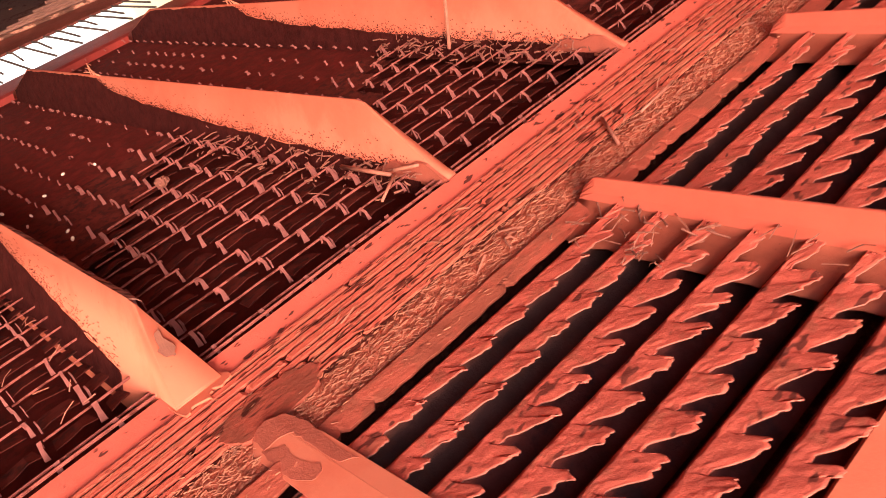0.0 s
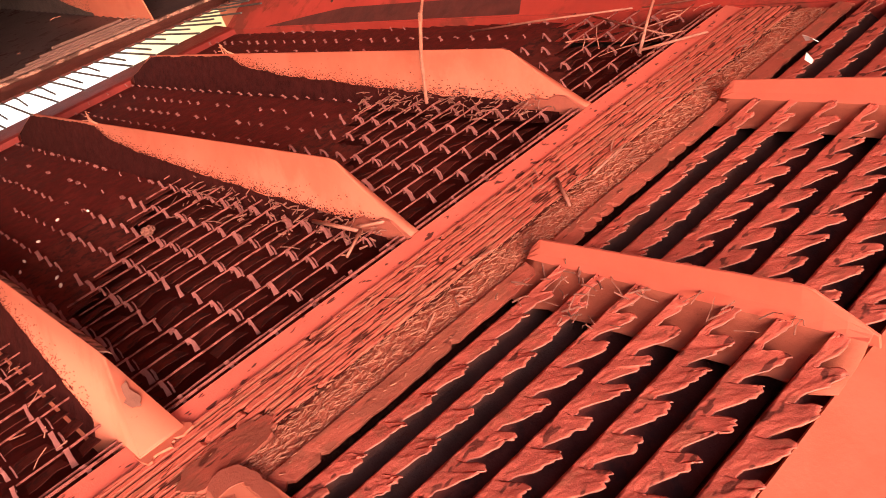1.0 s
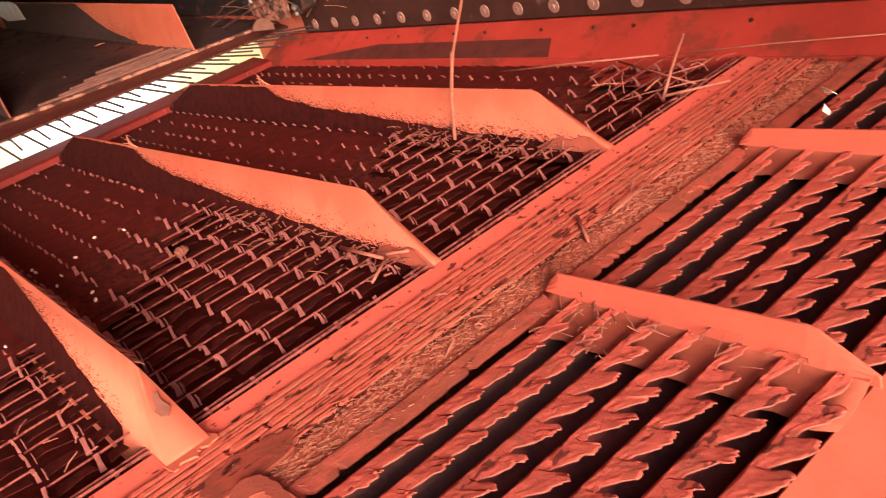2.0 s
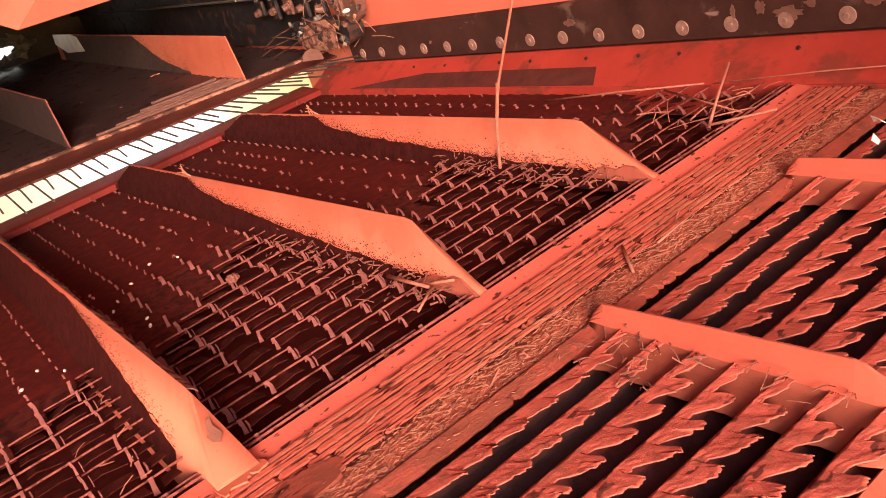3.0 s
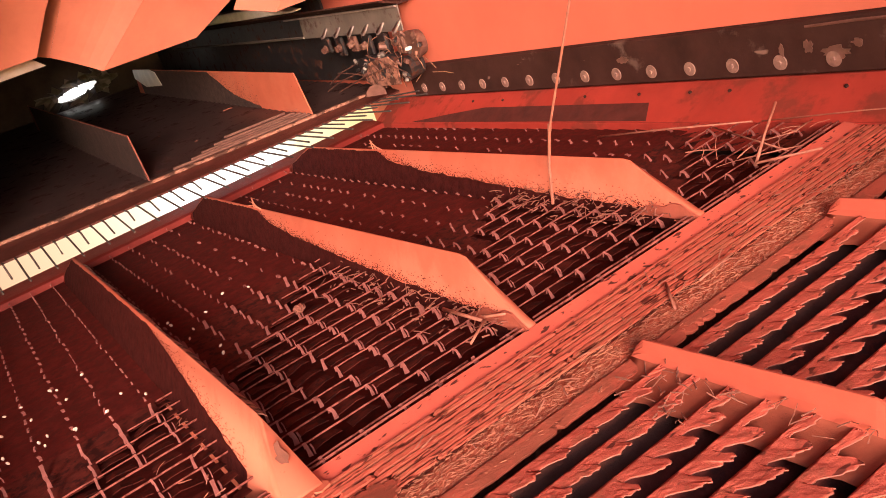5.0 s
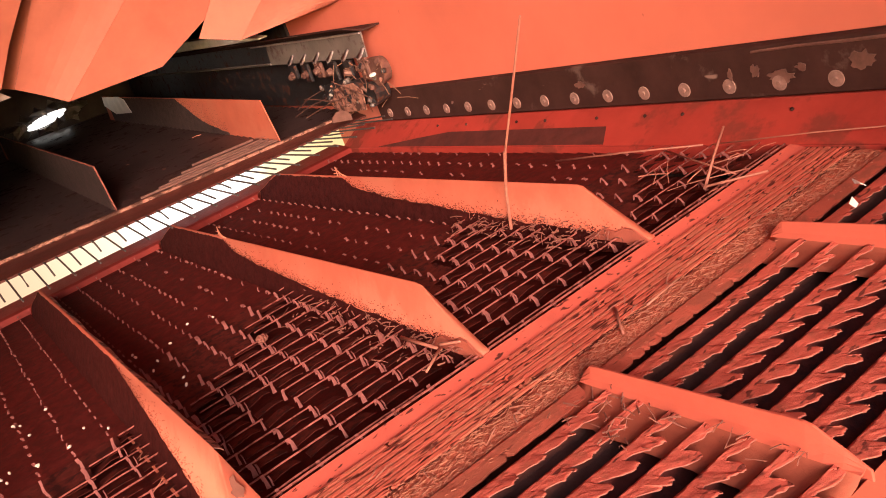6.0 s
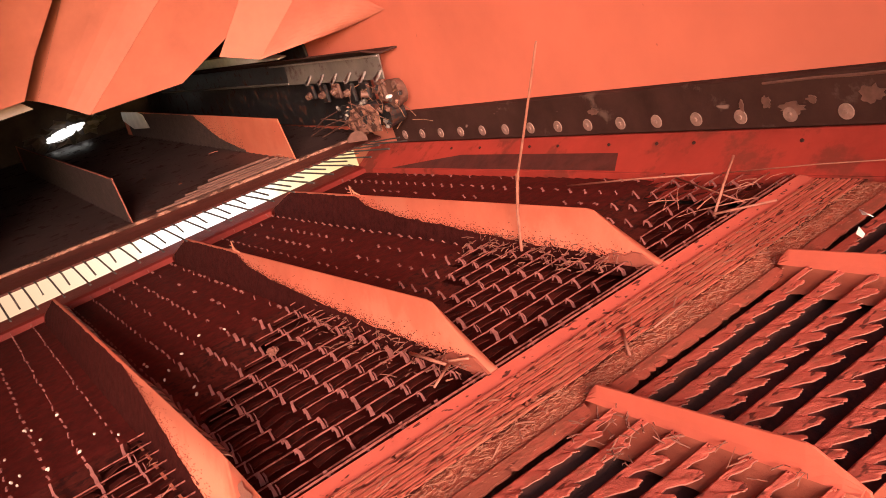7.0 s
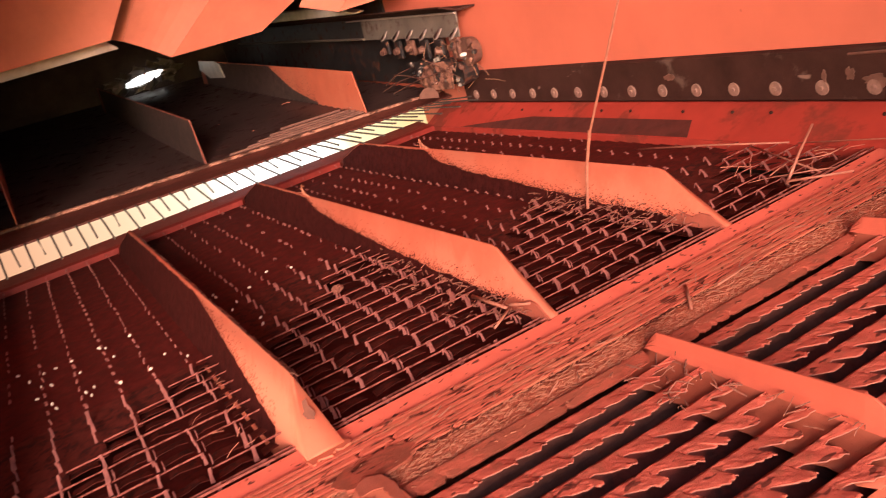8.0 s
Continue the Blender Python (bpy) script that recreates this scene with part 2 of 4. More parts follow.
def sheet(bm, grid, thick):
    """A bent sheet of metal from rows of points, with a thickness below it."""
    top = [[bm.verts.new(p) for p in row] for row in grid]
    low = [[bm.verts.new(Vector(p) - Vector((0, 0, thick))) for p in row] for row in grid]
    h, w = len(grid), len(grid[0])
    for i in range(h - 1):
        for j in range(w - 1):
            bm.faces.new((top[i][j], top[i][j + 1], top[i + 1][j + 1], top[i + 1][j]))
            bm.faces.new((low[i][j], low[i + 1][j], low[i + 1][j + 1], low[i][j + 1]))
    edge = [(0, j) for j in range(w)] + [(i, w - 1) for i in range(1, h)] + [(h - 1, j) for j in range(w - 2, -1, -1)] + [(i, 0) for i in range(h - 2, 0, -1)]
    for (a, b), (c, d) in zip(edge, edge[1:] + edge[:1]):
        bm.faces.new((top[a][b], low[a][b], low[c][d], top[c][d]))
    return bm


# ---- setting ----
WALL_X = 1.0
bm = bmesh.new(); box(bm, WALL_X, WALL_X + 0.03, -1.6, 4.2, -0.6, 1.45)
tagged(part("wall_right", bm, wall_paint), "red painted steel side wall of the harvester", "wall", kind="structure")
# Unseen left wall, set far out so that sun reaches the near slats.
bm = bmesh.new(); box(bm, -1.66, -1.63, -1.5, 4.2, -0.6, 1.45)
tagged(part("wall_left", bm, wall_paint), "red painted steel side wall of the harvester", "wall", kind="structure")
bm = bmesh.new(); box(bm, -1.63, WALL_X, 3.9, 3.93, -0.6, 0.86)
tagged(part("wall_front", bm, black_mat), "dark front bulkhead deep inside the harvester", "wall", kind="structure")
# Unseen hood: its height and rear edge set how sun and red bounce fall.
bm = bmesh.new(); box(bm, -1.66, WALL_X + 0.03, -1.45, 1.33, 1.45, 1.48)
tagged(part("ceiling", bm, wall_paint), "unseen red hood bouncing red light onto the sieves", "ceiling", kind="structure")
# Unseen wall added to close the raised hood.
bm = bmesh.new(); box(bm, -1.63, WALL_X, 1.30, 1.33, 0.892, 1.448)
tagged(part("wall_upper", bm, wall_paint), "unseen red wall closing the hood above the panels", "wall", kind="structure")
# Added wall, cut to stay out of view, that keeps sun off the panels.
bm = bmesh.new(); prism(bm, [(-1.63, 0.16), (-0.36, 0.16), (-0.29, 0.50), (-0.17, 0.66), (-0.10, 0.68), (-0.10, 0.86), (-1.63, 0.86)], "y", 1.08, 1.11)
tagged(part("wall_return", bm, wall_paint), "unseen red wall added to shade the hanging panels", "wall", kind="structure")
# Unseen ledge that stops light passing over the added wall.
bm = bmesh.new(); box(bm, -1.63, WALL_X, 1.08, 1.298, 0.862, 0.888)
tagged(part("ceiling_step", bm, wall_paint), "unseen red ledge blocking light above the added wall", "ceiling", kind="structure")
# Unseen roof, coloured near-black so that less light bounces onto the pan.
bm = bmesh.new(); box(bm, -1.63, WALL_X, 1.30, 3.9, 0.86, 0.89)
tagged(part("ceiling_front", bm, black_mat), "unseen near-black roof cutting bounced light over the pan", "ceiling", kind="structure")
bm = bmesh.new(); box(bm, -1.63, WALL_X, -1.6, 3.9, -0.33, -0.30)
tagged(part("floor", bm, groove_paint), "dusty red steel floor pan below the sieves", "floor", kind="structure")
bm = bmesh.new(); box(bm, -1.62, WALL_X - 0.005, 1.70, 1.71, -0.16, 0.078)
tagged(part("backdrop", bm, day_mat), "bright daylight seen through the gap ahead of the sieve", "backdrop", kind="structure")

# Unseen panel behind the camera, added to shade the near end of wall_right.
bm = bmesh.new(); box(bm, 0.20, WALL_X + 0.03, -1.63, -1.60, -0.6, 1.45)
tagged(part("wall_rear", bm, wall_paint), "unseen red panel added to shade the right wall", "wall", kind="structure")

bm = bmesh.new()
prism(bm, [(0.42 + 0.11 * math.cos(a) + 0.105, 0.33 + 0.024 * math.sin(a) + 0.011 * math.cos(a)) for a in [2 * math.pi * q / 14 for q in range(14)]], "y", 3.885, 3.895)
tagged(part("backdrop_opening", bm, day_mat), "small bright daylight opening in the dark bulkhead", "backdrop", kind="structure")

# ---- upper sieve ----
PITCH = 0.0423
DIV = [-0.392, -0.042, 0.300, 0.600]
SIDE = 0.900
rng = random.Random(4)
sieve = thing("louvre_sieve", "long louvre sieve with rows of rusty red toothed slats", "sieve")


def louvre(x0, x1, first, tooth, seed, lead=None):
    """One toothed slat between two dividers: a bare edge rod from x = lead on where it stands open, a notched blade, and short fingers bent towards the rear."""
    r = random.Random(seed)
    bm = bmesh.new()
    opened = lead is not None
    wide = x0 < 0.25
    shut = [(-0.012, -0.0112), (-0.012, -0.0120), (0.034, -0.0088), (0.034, -0.0080)]
    if not opened:
        prism(bm, shut, "x", x0 + 0.001, x1 - 0.001)
    else:
        if lead > x0 + 0.01:
            prism(bm, shut, "x", x0 + 0.001, lead)
        u = x0 + 0.001
        v = first
        while u < x1 - 0.012:
            if v - 0.004 > lead and v - u > 0.012:
                e, g, a = r.uniform(-0.003, 0.002), r.uniform(-0.003, 0.002), r.uniform(-0.002, 0.002)
                p, q = max(u, lead), min(v - 0.004, x1 - 0.001)
                sheet(bm, [[(p, 0.005 + a, -0.0105 + e), (p + 0.3 * (q - p), 0.004, -0.0085 + e), (p + 0.7 * (q - p), 0.004, -0.0085 + g), (q, 0.005 - a, -0.0105 + g)],
                           [(p + 0.002, 0.028 + a, -0.0135 + e), (p + 0.3 * (q - p), 0.029, -0.0125 + e), (p + 0.7 * (q - p), 0.027 - a, -0.0125 + g), (q - 0.003, 0.028, -0.0140 + g)]], 0.001)
            u, v = v + r.uniform(0.007, 0.010), v + tooth
    made = len(bm.faces)
    if opened:
        n = max(1, round((x1 - lead) / tooth))
        for a in range(n):
            u, v = lead + (x1 - lead) * a / n, lead + (x1 - lead) * (a + 1) / n
            if r.random() < 0.96:
                arch = r.uniform(0.0, 0.0006)
                rod(bm, [(u, 0, 0.004), (u + 0.3 * (v - u), 0.4 * arch, 0.004 + arch), (u + 0.7 * (v - u), 0.4 * arch, 0.004 + arch), (v, 0, 0.004)], 0.0012 * r.uniform(0.85, 1.15), 6)
    rods = len(bm.faces)
    x = first
    while x < x1 - 0.008:
        w = 0.0026 * r.uniform(0.6, 1.3)
        d, s = r.uniform(-0.002, 0.002), r.uniform(-0.0025, 0.0025)
        if r.random() < (0.04 if opened else 0.14):
            x += tooth
            continue
        k = r.uniform(0.7, 1.05) if opened else r.uniform(0.45, 0.9)
        w, back = w * k * (1.0 if wide else 0.9), 0.001
        if wide or opened:
            w *= 1.15 if opened else 1.0
            top, low = (0.0072, -0.005) if opened else (0.0042, 0.0)
            sheet(bm, [[(x - w * 0.5, back, -0.001), (x + w * 0.5, back, -0.001)],
                       [(x - w * 0.9, -0.003, top), (x + w * 0.8, -0.003, top)],
                       [(x - w * 0.6 + s, -0.009 * k, 0.0022 + d), (x + w * 0.8 + s, -0.009 * k, 0.0022 + d)],
                       [(x - w * 1.2 + s, -0.0135 * k, low + d), (x + w * 0.7 + s, -0.0150 * k, low + d)]], 0.0014)
        else:
            # a short stub with two thick ends
            w *= 1.5
            sheet(bm, [[(x - w * 0.8, 0.001, 0.0050), (x + w * 0.8, 0.001, 0.0050)],
                       [(x - w * 0.9, -0.0020, 0.0058), (x + w * 0.9, -0.0020, 0.0058)],
                       [(x - w * 0.5 + s * 0.5, -0.0055 * k, 0.0040 + 0.5 * d), (x + w * 0.5 + s * 0.5, -0.0055 * k, 0.0040 + 0.5 * d)],
                       [(x - w * 1.1 + s, -0.0095 * k, 0.0015 + d), (x + w * 0.8 + s, -0.0105 * k, 0.0015 + d)]], 0.0016)
        if opened and x > lead and r.random() < 0.7:
            v = x + 0.007 + s
            sheet(bm, [[(v - w * 0.35, 0.001, 0.000), (v + w * 0.3, 0.001, 0.000)],
                       [(v - w * 0.3, -0.003, -0.003), (v + w * 0.4, -0.004, -0.003)],
                       [(v - w * 0.6, -0.005, -0.010), (v + w * 0.1, -0.006, -0.010)]], 0.0010)
        x += tooth
    for i, f in enumerate(bm.faces):
        f.material_index = 0 if i < made else 1 if i >= rods else 2
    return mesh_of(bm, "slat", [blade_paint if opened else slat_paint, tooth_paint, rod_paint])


# bay edges, first tooth and the step to the next, the slats at the rear that stand open all along, and the last one that stands open at its far end
BAYS = [(DIV[0], DIV[1], -0.348, 0.0505, 4, 10), (DIV[1], DIV[2], 0.0015, 0.0515, 7, 15), (DIV[2], DIV[3], 0.3585, 0.0503, 5, 11), (DIV[3], SIDE, 0.6515, 0.0535, 2, 7)]
ROWS_Y = [0.009 + PITCH * k for k in range(35)]
for b, (x0, x1, first, tooth, full, last) in enumerate(BAYS):
    kinds = [louvre(x0 + 0.002, x1 - 0.002, first, tooth, 10 * b + s) for s in range(4)]
    for k, y in enumerate(ROWS_Y):
        if k < last:
            u = max(0.0, (k - full + 1) / (last - full + 1)) * (x1 - x0)
            me = louvre(x0 + 0.002, x1 - 0.002, first, tooth, 100 * b + k, x0 + 0.002 + round(u / tooth) * tooth)
        else:
            me = kinds[rng.randrange(4)]
        ob = part("slat", me, None, sieve)
        ob.location = (0, y + rng.uniform(-0.0008, 0.0008), -0.003 + rng.uniform(-0.0004, 0.0004))
        ob.rotation_euler = (radians(rng.uniform(-4, 4) if k < full else rng.uniform(-0.8, 0.8)), 0, 0)


def between(pairs):
    return lambda y: float(np.interp(y, [p[0] for p in pairs], [p[1] for p in pairs]))


def divider(x, pts, thick=0.003):
    bm = bmesh.new()
    prism(bm, pts, "x", x - thick / 2, x + thick / 2)
    bmesh.ops.bevel(bm, geom=bm.edges[:], offset=0.0006, segments=1, affect="EDGES")
    return bm


def ragged(pts, seed, amount=0.0013, cuts=4):
    """An outline with its edges broken up, as of torn sheet or chipped paint."""
    r = random.Random(seed)
    out = []
    for (a, b), (c, d) in zip(pts, pts[1:] + pts[:1]):
        out.append((a, b))
        out += [(a + (c - a) * q / cuts + r.uniform(-amount, amount), b + (d - b) * q / cuts + r.uniform(-amount, amount)) for q in range(1, cuts)]
    return out


def fin(x, pts, foot=0.018, thick=0.003, far=0.0, roll=0.004):
    """A divider folded from sheet: it leans from a foot on one side up to a straight top edge."""
    bm = bmesh.new()
    lean = lambda z: x - foot * (0.066 - z) / 0.066
    lo = [bm.verts.new((lean(z) - thick / 2, y, z)) for y, z in pts]
    hi = [bm.verts.new((x + far * (0.066 - z) / 0.066 + thick / 2, y, z)) for y, z in pts]
    k = len(pts)
    bm.faces.new(lo); bm.faces.new(hi[::-1])
    for i in range(k):
        bm.faces.new((lo[i], hi[i], hi[(i + 1) % k], lo[(i + 1) % k]))
    slope = [e for e in bm.edges if e.verts[0] in lo and e.verts[1] in lo and min(v.co.z for v in e.verts) > 0.005 and max(v.co.y for v in e.verts) < 0.118]
    bmesh.ops.bevel(bm, geom=slope, offset=roll, segments=5, affect="EDGES", clamp_overlap=True)
    return bm


D_OUT = [(-0.012, -0.008), (-0.012, 0.0), (0.004, 0.007), (0.116, 0.068), (0.130, 0.0705), (1.30, 0.061), (1.458, 0.004), (1.458, -0.008)]
# Added tray: catches light so the gaps between slats are less black.
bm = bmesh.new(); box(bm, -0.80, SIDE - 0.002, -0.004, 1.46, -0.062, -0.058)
part("under_tray", bm, slat_paint, sieve, "dark red tray added to brighten the slat gaps")
D_NEAR = [(-0.010, -0.03), (-0.010, 0.003), (-0.042, 0.003), (-0.040, 0.006), (0.022, 0.067), (0.034, 0.0700), (1.30, 0.061), (1.458, 0.004), (1.458, -0.03)]     # its foot reaches over the beam
for x in DIV:
    part("divider", fin(x + 0.010, D_NEAR, foot=0.028, far=0.014, roll=0.012) if x == DIV[1] else fin(x, D_OUT, far=-0.008), divider_paint, sieve, "red painted sheet-metal divider with a sloping end", True)


def shade_layer(x_of, ys, upper, lower, seed, specks=0, ridge=None, spread=0.006):
    """Shade and dust put on a divider's face as a dark sheet with an uneven upper edge, and loose specks thinning out
    above it. upper and lower give heights along y.
    """
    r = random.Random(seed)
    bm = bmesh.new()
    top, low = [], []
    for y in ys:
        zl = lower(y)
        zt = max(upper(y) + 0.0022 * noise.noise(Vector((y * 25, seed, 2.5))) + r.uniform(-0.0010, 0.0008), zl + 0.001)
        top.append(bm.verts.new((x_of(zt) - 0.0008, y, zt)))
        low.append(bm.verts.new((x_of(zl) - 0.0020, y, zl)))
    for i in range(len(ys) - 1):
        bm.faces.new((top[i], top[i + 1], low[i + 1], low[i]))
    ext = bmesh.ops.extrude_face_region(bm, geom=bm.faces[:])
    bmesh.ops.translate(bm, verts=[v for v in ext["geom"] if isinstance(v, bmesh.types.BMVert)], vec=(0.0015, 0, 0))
    for _ in range(specks):
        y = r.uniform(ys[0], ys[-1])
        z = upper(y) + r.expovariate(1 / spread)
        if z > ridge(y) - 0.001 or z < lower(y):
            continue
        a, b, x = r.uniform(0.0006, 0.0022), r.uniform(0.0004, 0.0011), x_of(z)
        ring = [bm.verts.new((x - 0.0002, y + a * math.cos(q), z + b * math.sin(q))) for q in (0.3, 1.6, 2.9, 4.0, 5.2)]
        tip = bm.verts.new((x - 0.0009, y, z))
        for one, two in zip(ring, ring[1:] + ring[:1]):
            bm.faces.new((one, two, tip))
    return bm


bm = bmesh.new()
prism(bm, ragged([(0.000, 0.0), (0.012, -0.004), (0.018, 0.006), (0.013, 0.018), (0.016, 0.030), (0.006, 0.026), (0.002, 0.014), (-0.004, 0.010)], 3), "z", 0.0, 0.0009)
o = part("bare_patch", bm, bare_patch, sieve, "chipped patch of bare metal")
o.location, o.rotation_euler = (DIV[1] + 0.001, -0.020, 0.0345), (radians(39.5), 0, 0)
o.scale = (0.60, 0.80, 1)
# Dark sheets stand in for the shade, with dust, on the dividers' forward faces.
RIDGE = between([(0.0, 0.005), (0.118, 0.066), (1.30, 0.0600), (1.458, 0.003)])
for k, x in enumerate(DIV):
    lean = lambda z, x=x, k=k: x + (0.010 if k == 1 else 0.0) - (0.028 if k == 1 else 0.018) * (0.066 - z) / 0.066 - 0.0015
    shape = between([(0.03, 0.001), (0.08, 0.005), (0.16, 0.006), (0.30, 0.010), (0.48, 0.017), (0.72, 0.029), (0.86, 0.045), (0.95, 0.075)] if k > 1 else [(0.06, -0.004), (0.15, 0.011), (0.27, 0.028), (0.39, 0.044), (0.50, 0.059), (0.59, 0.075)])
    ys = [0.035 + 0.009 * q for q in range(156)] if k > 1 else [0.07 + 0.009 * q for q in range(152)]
    part("dirt_crust", shade_layer(lean, ys, lambda y: min(shape(y), RIDGE(y) - 0.001), lambda y: -0.02, k, 2200, RIDGE, 0.005 if k > 1 else 0.008), shade_layer_mat, sieve, "dark layer for shade and dust")
bm = bmesh.new()
prism(bm, ragged([(-0.062, -0.030), (-0.014, -0.034), (-0.012, -0.048), (-0.024, -0.052), (-0.030, -0.046), (-0.036, -0.058), (-0.048, -0.051), (-0.059, -0.056)], 5, 0.0016), "z", 0.0008, 0.0030)
part("foot_tab", bm, divider_paint, sieve, "torn sheet-metal tab lying over the beam")
bm = bmesh.new()
x = DIV[1] + 0.010
sheet(bm, [[(x + 0.0012, y, between([(0.0, 0.0695), (1.28, 0.0615)])(y)), (x + 0.0055 + 0.001 * math.sin(40 * y), y, 0.0655 - 0.006 * y), (x + 0.0085 + 0.0015 * math.sin(23 * y), y, 0.0610 - 0.006 * y)] for y in [0.036 + 0.03 * q for q in range(40)]], 0.0015)
part("top_ledge", bm, dusty_steel, sieve, "dusty brown folded top edge")
for x in DIV[2:]:
    bm = bmesh.new()
    prism(bm, [(-0.011, -0.003), (-0.011, 0.002), (0.003, 0.0075), (0.020, 0.0155), (0.036, 0.0165), (0.052, 0.010), (0.074, 0.0125), (0.092, 0.006), (0.118, -0.003)], "x", x - 0.0235, x - 0.0200)
    for v in bm.verts:
        v.co.x += 0.018 * v.co.z / 0.066
    part("worn_foot", bm, brown_worn, sieve, "bare brown worn foot of the divider")
    for q in range(4):
        bm = bmesh.new()
        rod(bm, [(0, 0, 0), (0.004 * (q - 1.5), 0.012, 0.010 + 0.003 * q), (0.009 * (q - 1.5), 0.030 - 0.004 * q, 0.012 + 0.004 * (q % 3))], 0.0016, 5, 0.4)
        part("paint_curl", bm, chaff_mat, sieve, "pale curl of torn paint").location = (x - 0.001, 0.885 + 0.014 * q, 0.0640)
bm = bmesh.new(); prism(bm, [(1.462, -0.24), (1.462, 0.002), (1.475, 0.006), (1.56, 0.014), (1.565, 0.008), (1.565, -0.24)], "x", -0.8, SIDE)
part("front_bar", bm, front_glow_paint, sieve, "red cross bar at the front end")
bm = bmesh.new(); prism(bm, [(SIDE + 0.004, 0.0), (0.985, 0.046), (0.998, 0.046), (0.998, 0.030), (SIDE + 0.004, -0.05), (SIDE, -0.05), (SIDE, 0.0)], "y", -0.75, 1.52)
part("side_rail", bm, shaded_rail_paint, sieve, "sloping red side flange with small holes")
bm = bmesh.new(); prism(bm, [(0.40, 0.0), (0.42, 0.044), (0.98, 0.044), (1.12, 0.026), (1.30, 0.0)], "x", 0.0, 0.004)
ob = part("dark_patch", bm, apron_dark, sieve, "dark sooty strip on the flange")
ob.location, ob.rotation_euler = (SIDE + 0.006, 0, 0.002), (0, radians(61), 0)
# Dark discs stand in for the small holes in the flange.
for y in (1.05, 0.92, 0.72, 0.62, 0.46, 0.33, 0.24, 0.02):
    bm = bmesh.new()
    bmesh.ops.create_cone(bm, cap_ends=True, segments=10, radius1=0.0035, radius2=0.003, depth=0.003)
    ob = part("rivet", bm, rubber, sieve)
    ob.location, ob.rotation_euler = (0.962, y, 0.0345), (0, radians(-28), 0)

# ---- cross beam ----
beam = thing("cross_beam", "worn red cross beam with long ribs, dust and chaff", "beam")
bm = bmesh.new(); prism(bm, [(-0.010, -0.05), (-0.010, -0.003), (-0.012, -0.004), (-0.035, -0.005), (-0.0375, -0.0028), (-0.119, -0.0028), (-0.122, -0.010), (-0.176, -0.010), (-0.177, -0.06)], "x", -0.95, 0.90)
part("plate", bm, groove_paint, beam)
bm = bmesh.new(); prism(bm, [(-0.008, -0.004), (-0.008, 0.001), (-0.0105, 0.0025), (-0.034, -0.003), (-0.038, -0.0055)], "x", -0.95, 0.90)
part("flange", bm, flange_paint, beam, "smooth red flange with chipped paint")
bm = bmesh.new(); rod(bm, [(-0.95 + 0.0925 * q, -0.0015 + 0.0006 * math.sin(2.3 * q), 0.0022 + 0.0005 * math.sin(1.7 * q)) for q in range(21)], 0.0016, 6)
part("edge_rod", bm, rod_paint, beam, "thin red rod along the front edge")
bm = bmesh.new()
rl = random.Random(21)
lip = []
for i in range(401):
    x = -0.95 + 1.85 * i / 400
    rag = -0.1885 + 0.003 * noise.noise(Vector((x * 14, 3, 1))) + 0.002 * noise.noise(Vector((x * 70, 3, 1))) + (rl.random() < 0.06) * 0.005
    g = 0.0006 * noise.noise(Vector((x * 60, 8, 2)))
    lip.append([(x, -0.1650, -0.011), (x, -0.1664, -0.0015), (x, -0.169, 0.0006 + g), (x, -0.178, -0.0008 - g), (x, rag, -0.0030), (x, rag + 0.001, -0.0065)])
vs = [[bm.verts.new(p) for p in row] for row in lip]
for one, two in zip(vs, vs[1:]):
    for q in range(6):
        bm.faces.new((one[q], one[(q + 1) % 6], two[(q + 1) % 6], two[q]))
bm.faces.new(vs[0]); bm.faces.new(vs[-1][::-1])
part("lip", bm, lip_paint, beam, "dusty raised lip with a ragged edge")


def rib(y, half, seed):
    """A long raised rib, dented and of uneven height."""
    r = random.Random(seed)
    rows = []
    n = 460
    for i in range(n + 1):
        x = -0.95 + 1.845 * i / n
        h = -0.0004 + 0.0005 * noise.noise(Vector((x * 10, y * 300, seed))) + 0.0006 * noise.noise(Vector((x * 120, y * 300, seed))) + (r.random() < 0.010) * -0.003
        d = 0.0005 * noise.noise(Vector((x * 9, y * 200, seed + 7)))
        w = half - 0.0013 + 0.0006 * noise.noise(Vector((x * 20, y * 100, seed + 3)))
        rows.append([(x, y + w + d, -0.0075), (x, y + w - 0.0012 + d, h + 0.0003), (x, y - w + 0.0014 + d, h - 0.0003), (x, y - w + d, -0.0075)])
    bm = bmesh.new()
    vs = [[bm.verts.new(p) for p in row] for row in rows]
    for one, two in zip(vs, vs[1:]):
        for q in range(4):
            bm.faces.new((one[q], one[(q + 1) % 4], two[(q + 1) % 4], two[q]))
    bm.faces.new(vs[0]); bm.faces.new(vs[-1][::-1])
    return bm


for k, (y, half) in enumerate([(-0.0435, 0.0045), (-0.0535, 0.0052), (-0.0640, 0.0050), (-0.0755, 0.0060), (-0.0862, 0.0045), (-0.0950, 0.0042), (-0.1045, 0.0050), (-0.1145, 0.0048)]):
    part("rib", rib(y, half, k), worn_paint, beam)

bm = bmesh.new()
prism(bm, ragged([(-0.060, -0.108), (-0.042, -0.092), (-0.012, -0.087), (0.020, -0.094), (0.036, -0.110), (0.022, -0.127), (-0.018, -0.134), (-0.050, -0.127)], 31, 0.003, 5), "z", -0.004, 0.0007)
part("smear", bm, lip_paint, beam, "smooth brown smear of dust and paint over the ribs")

# ---- rear sieve ----
rear = thing("rear_sieve", "short rear sieve with wide wavy red fingered slats", "sieve")
R_DIV = [-0.36, -0.028, 0.300, 0.630]
LOBE = 0.034


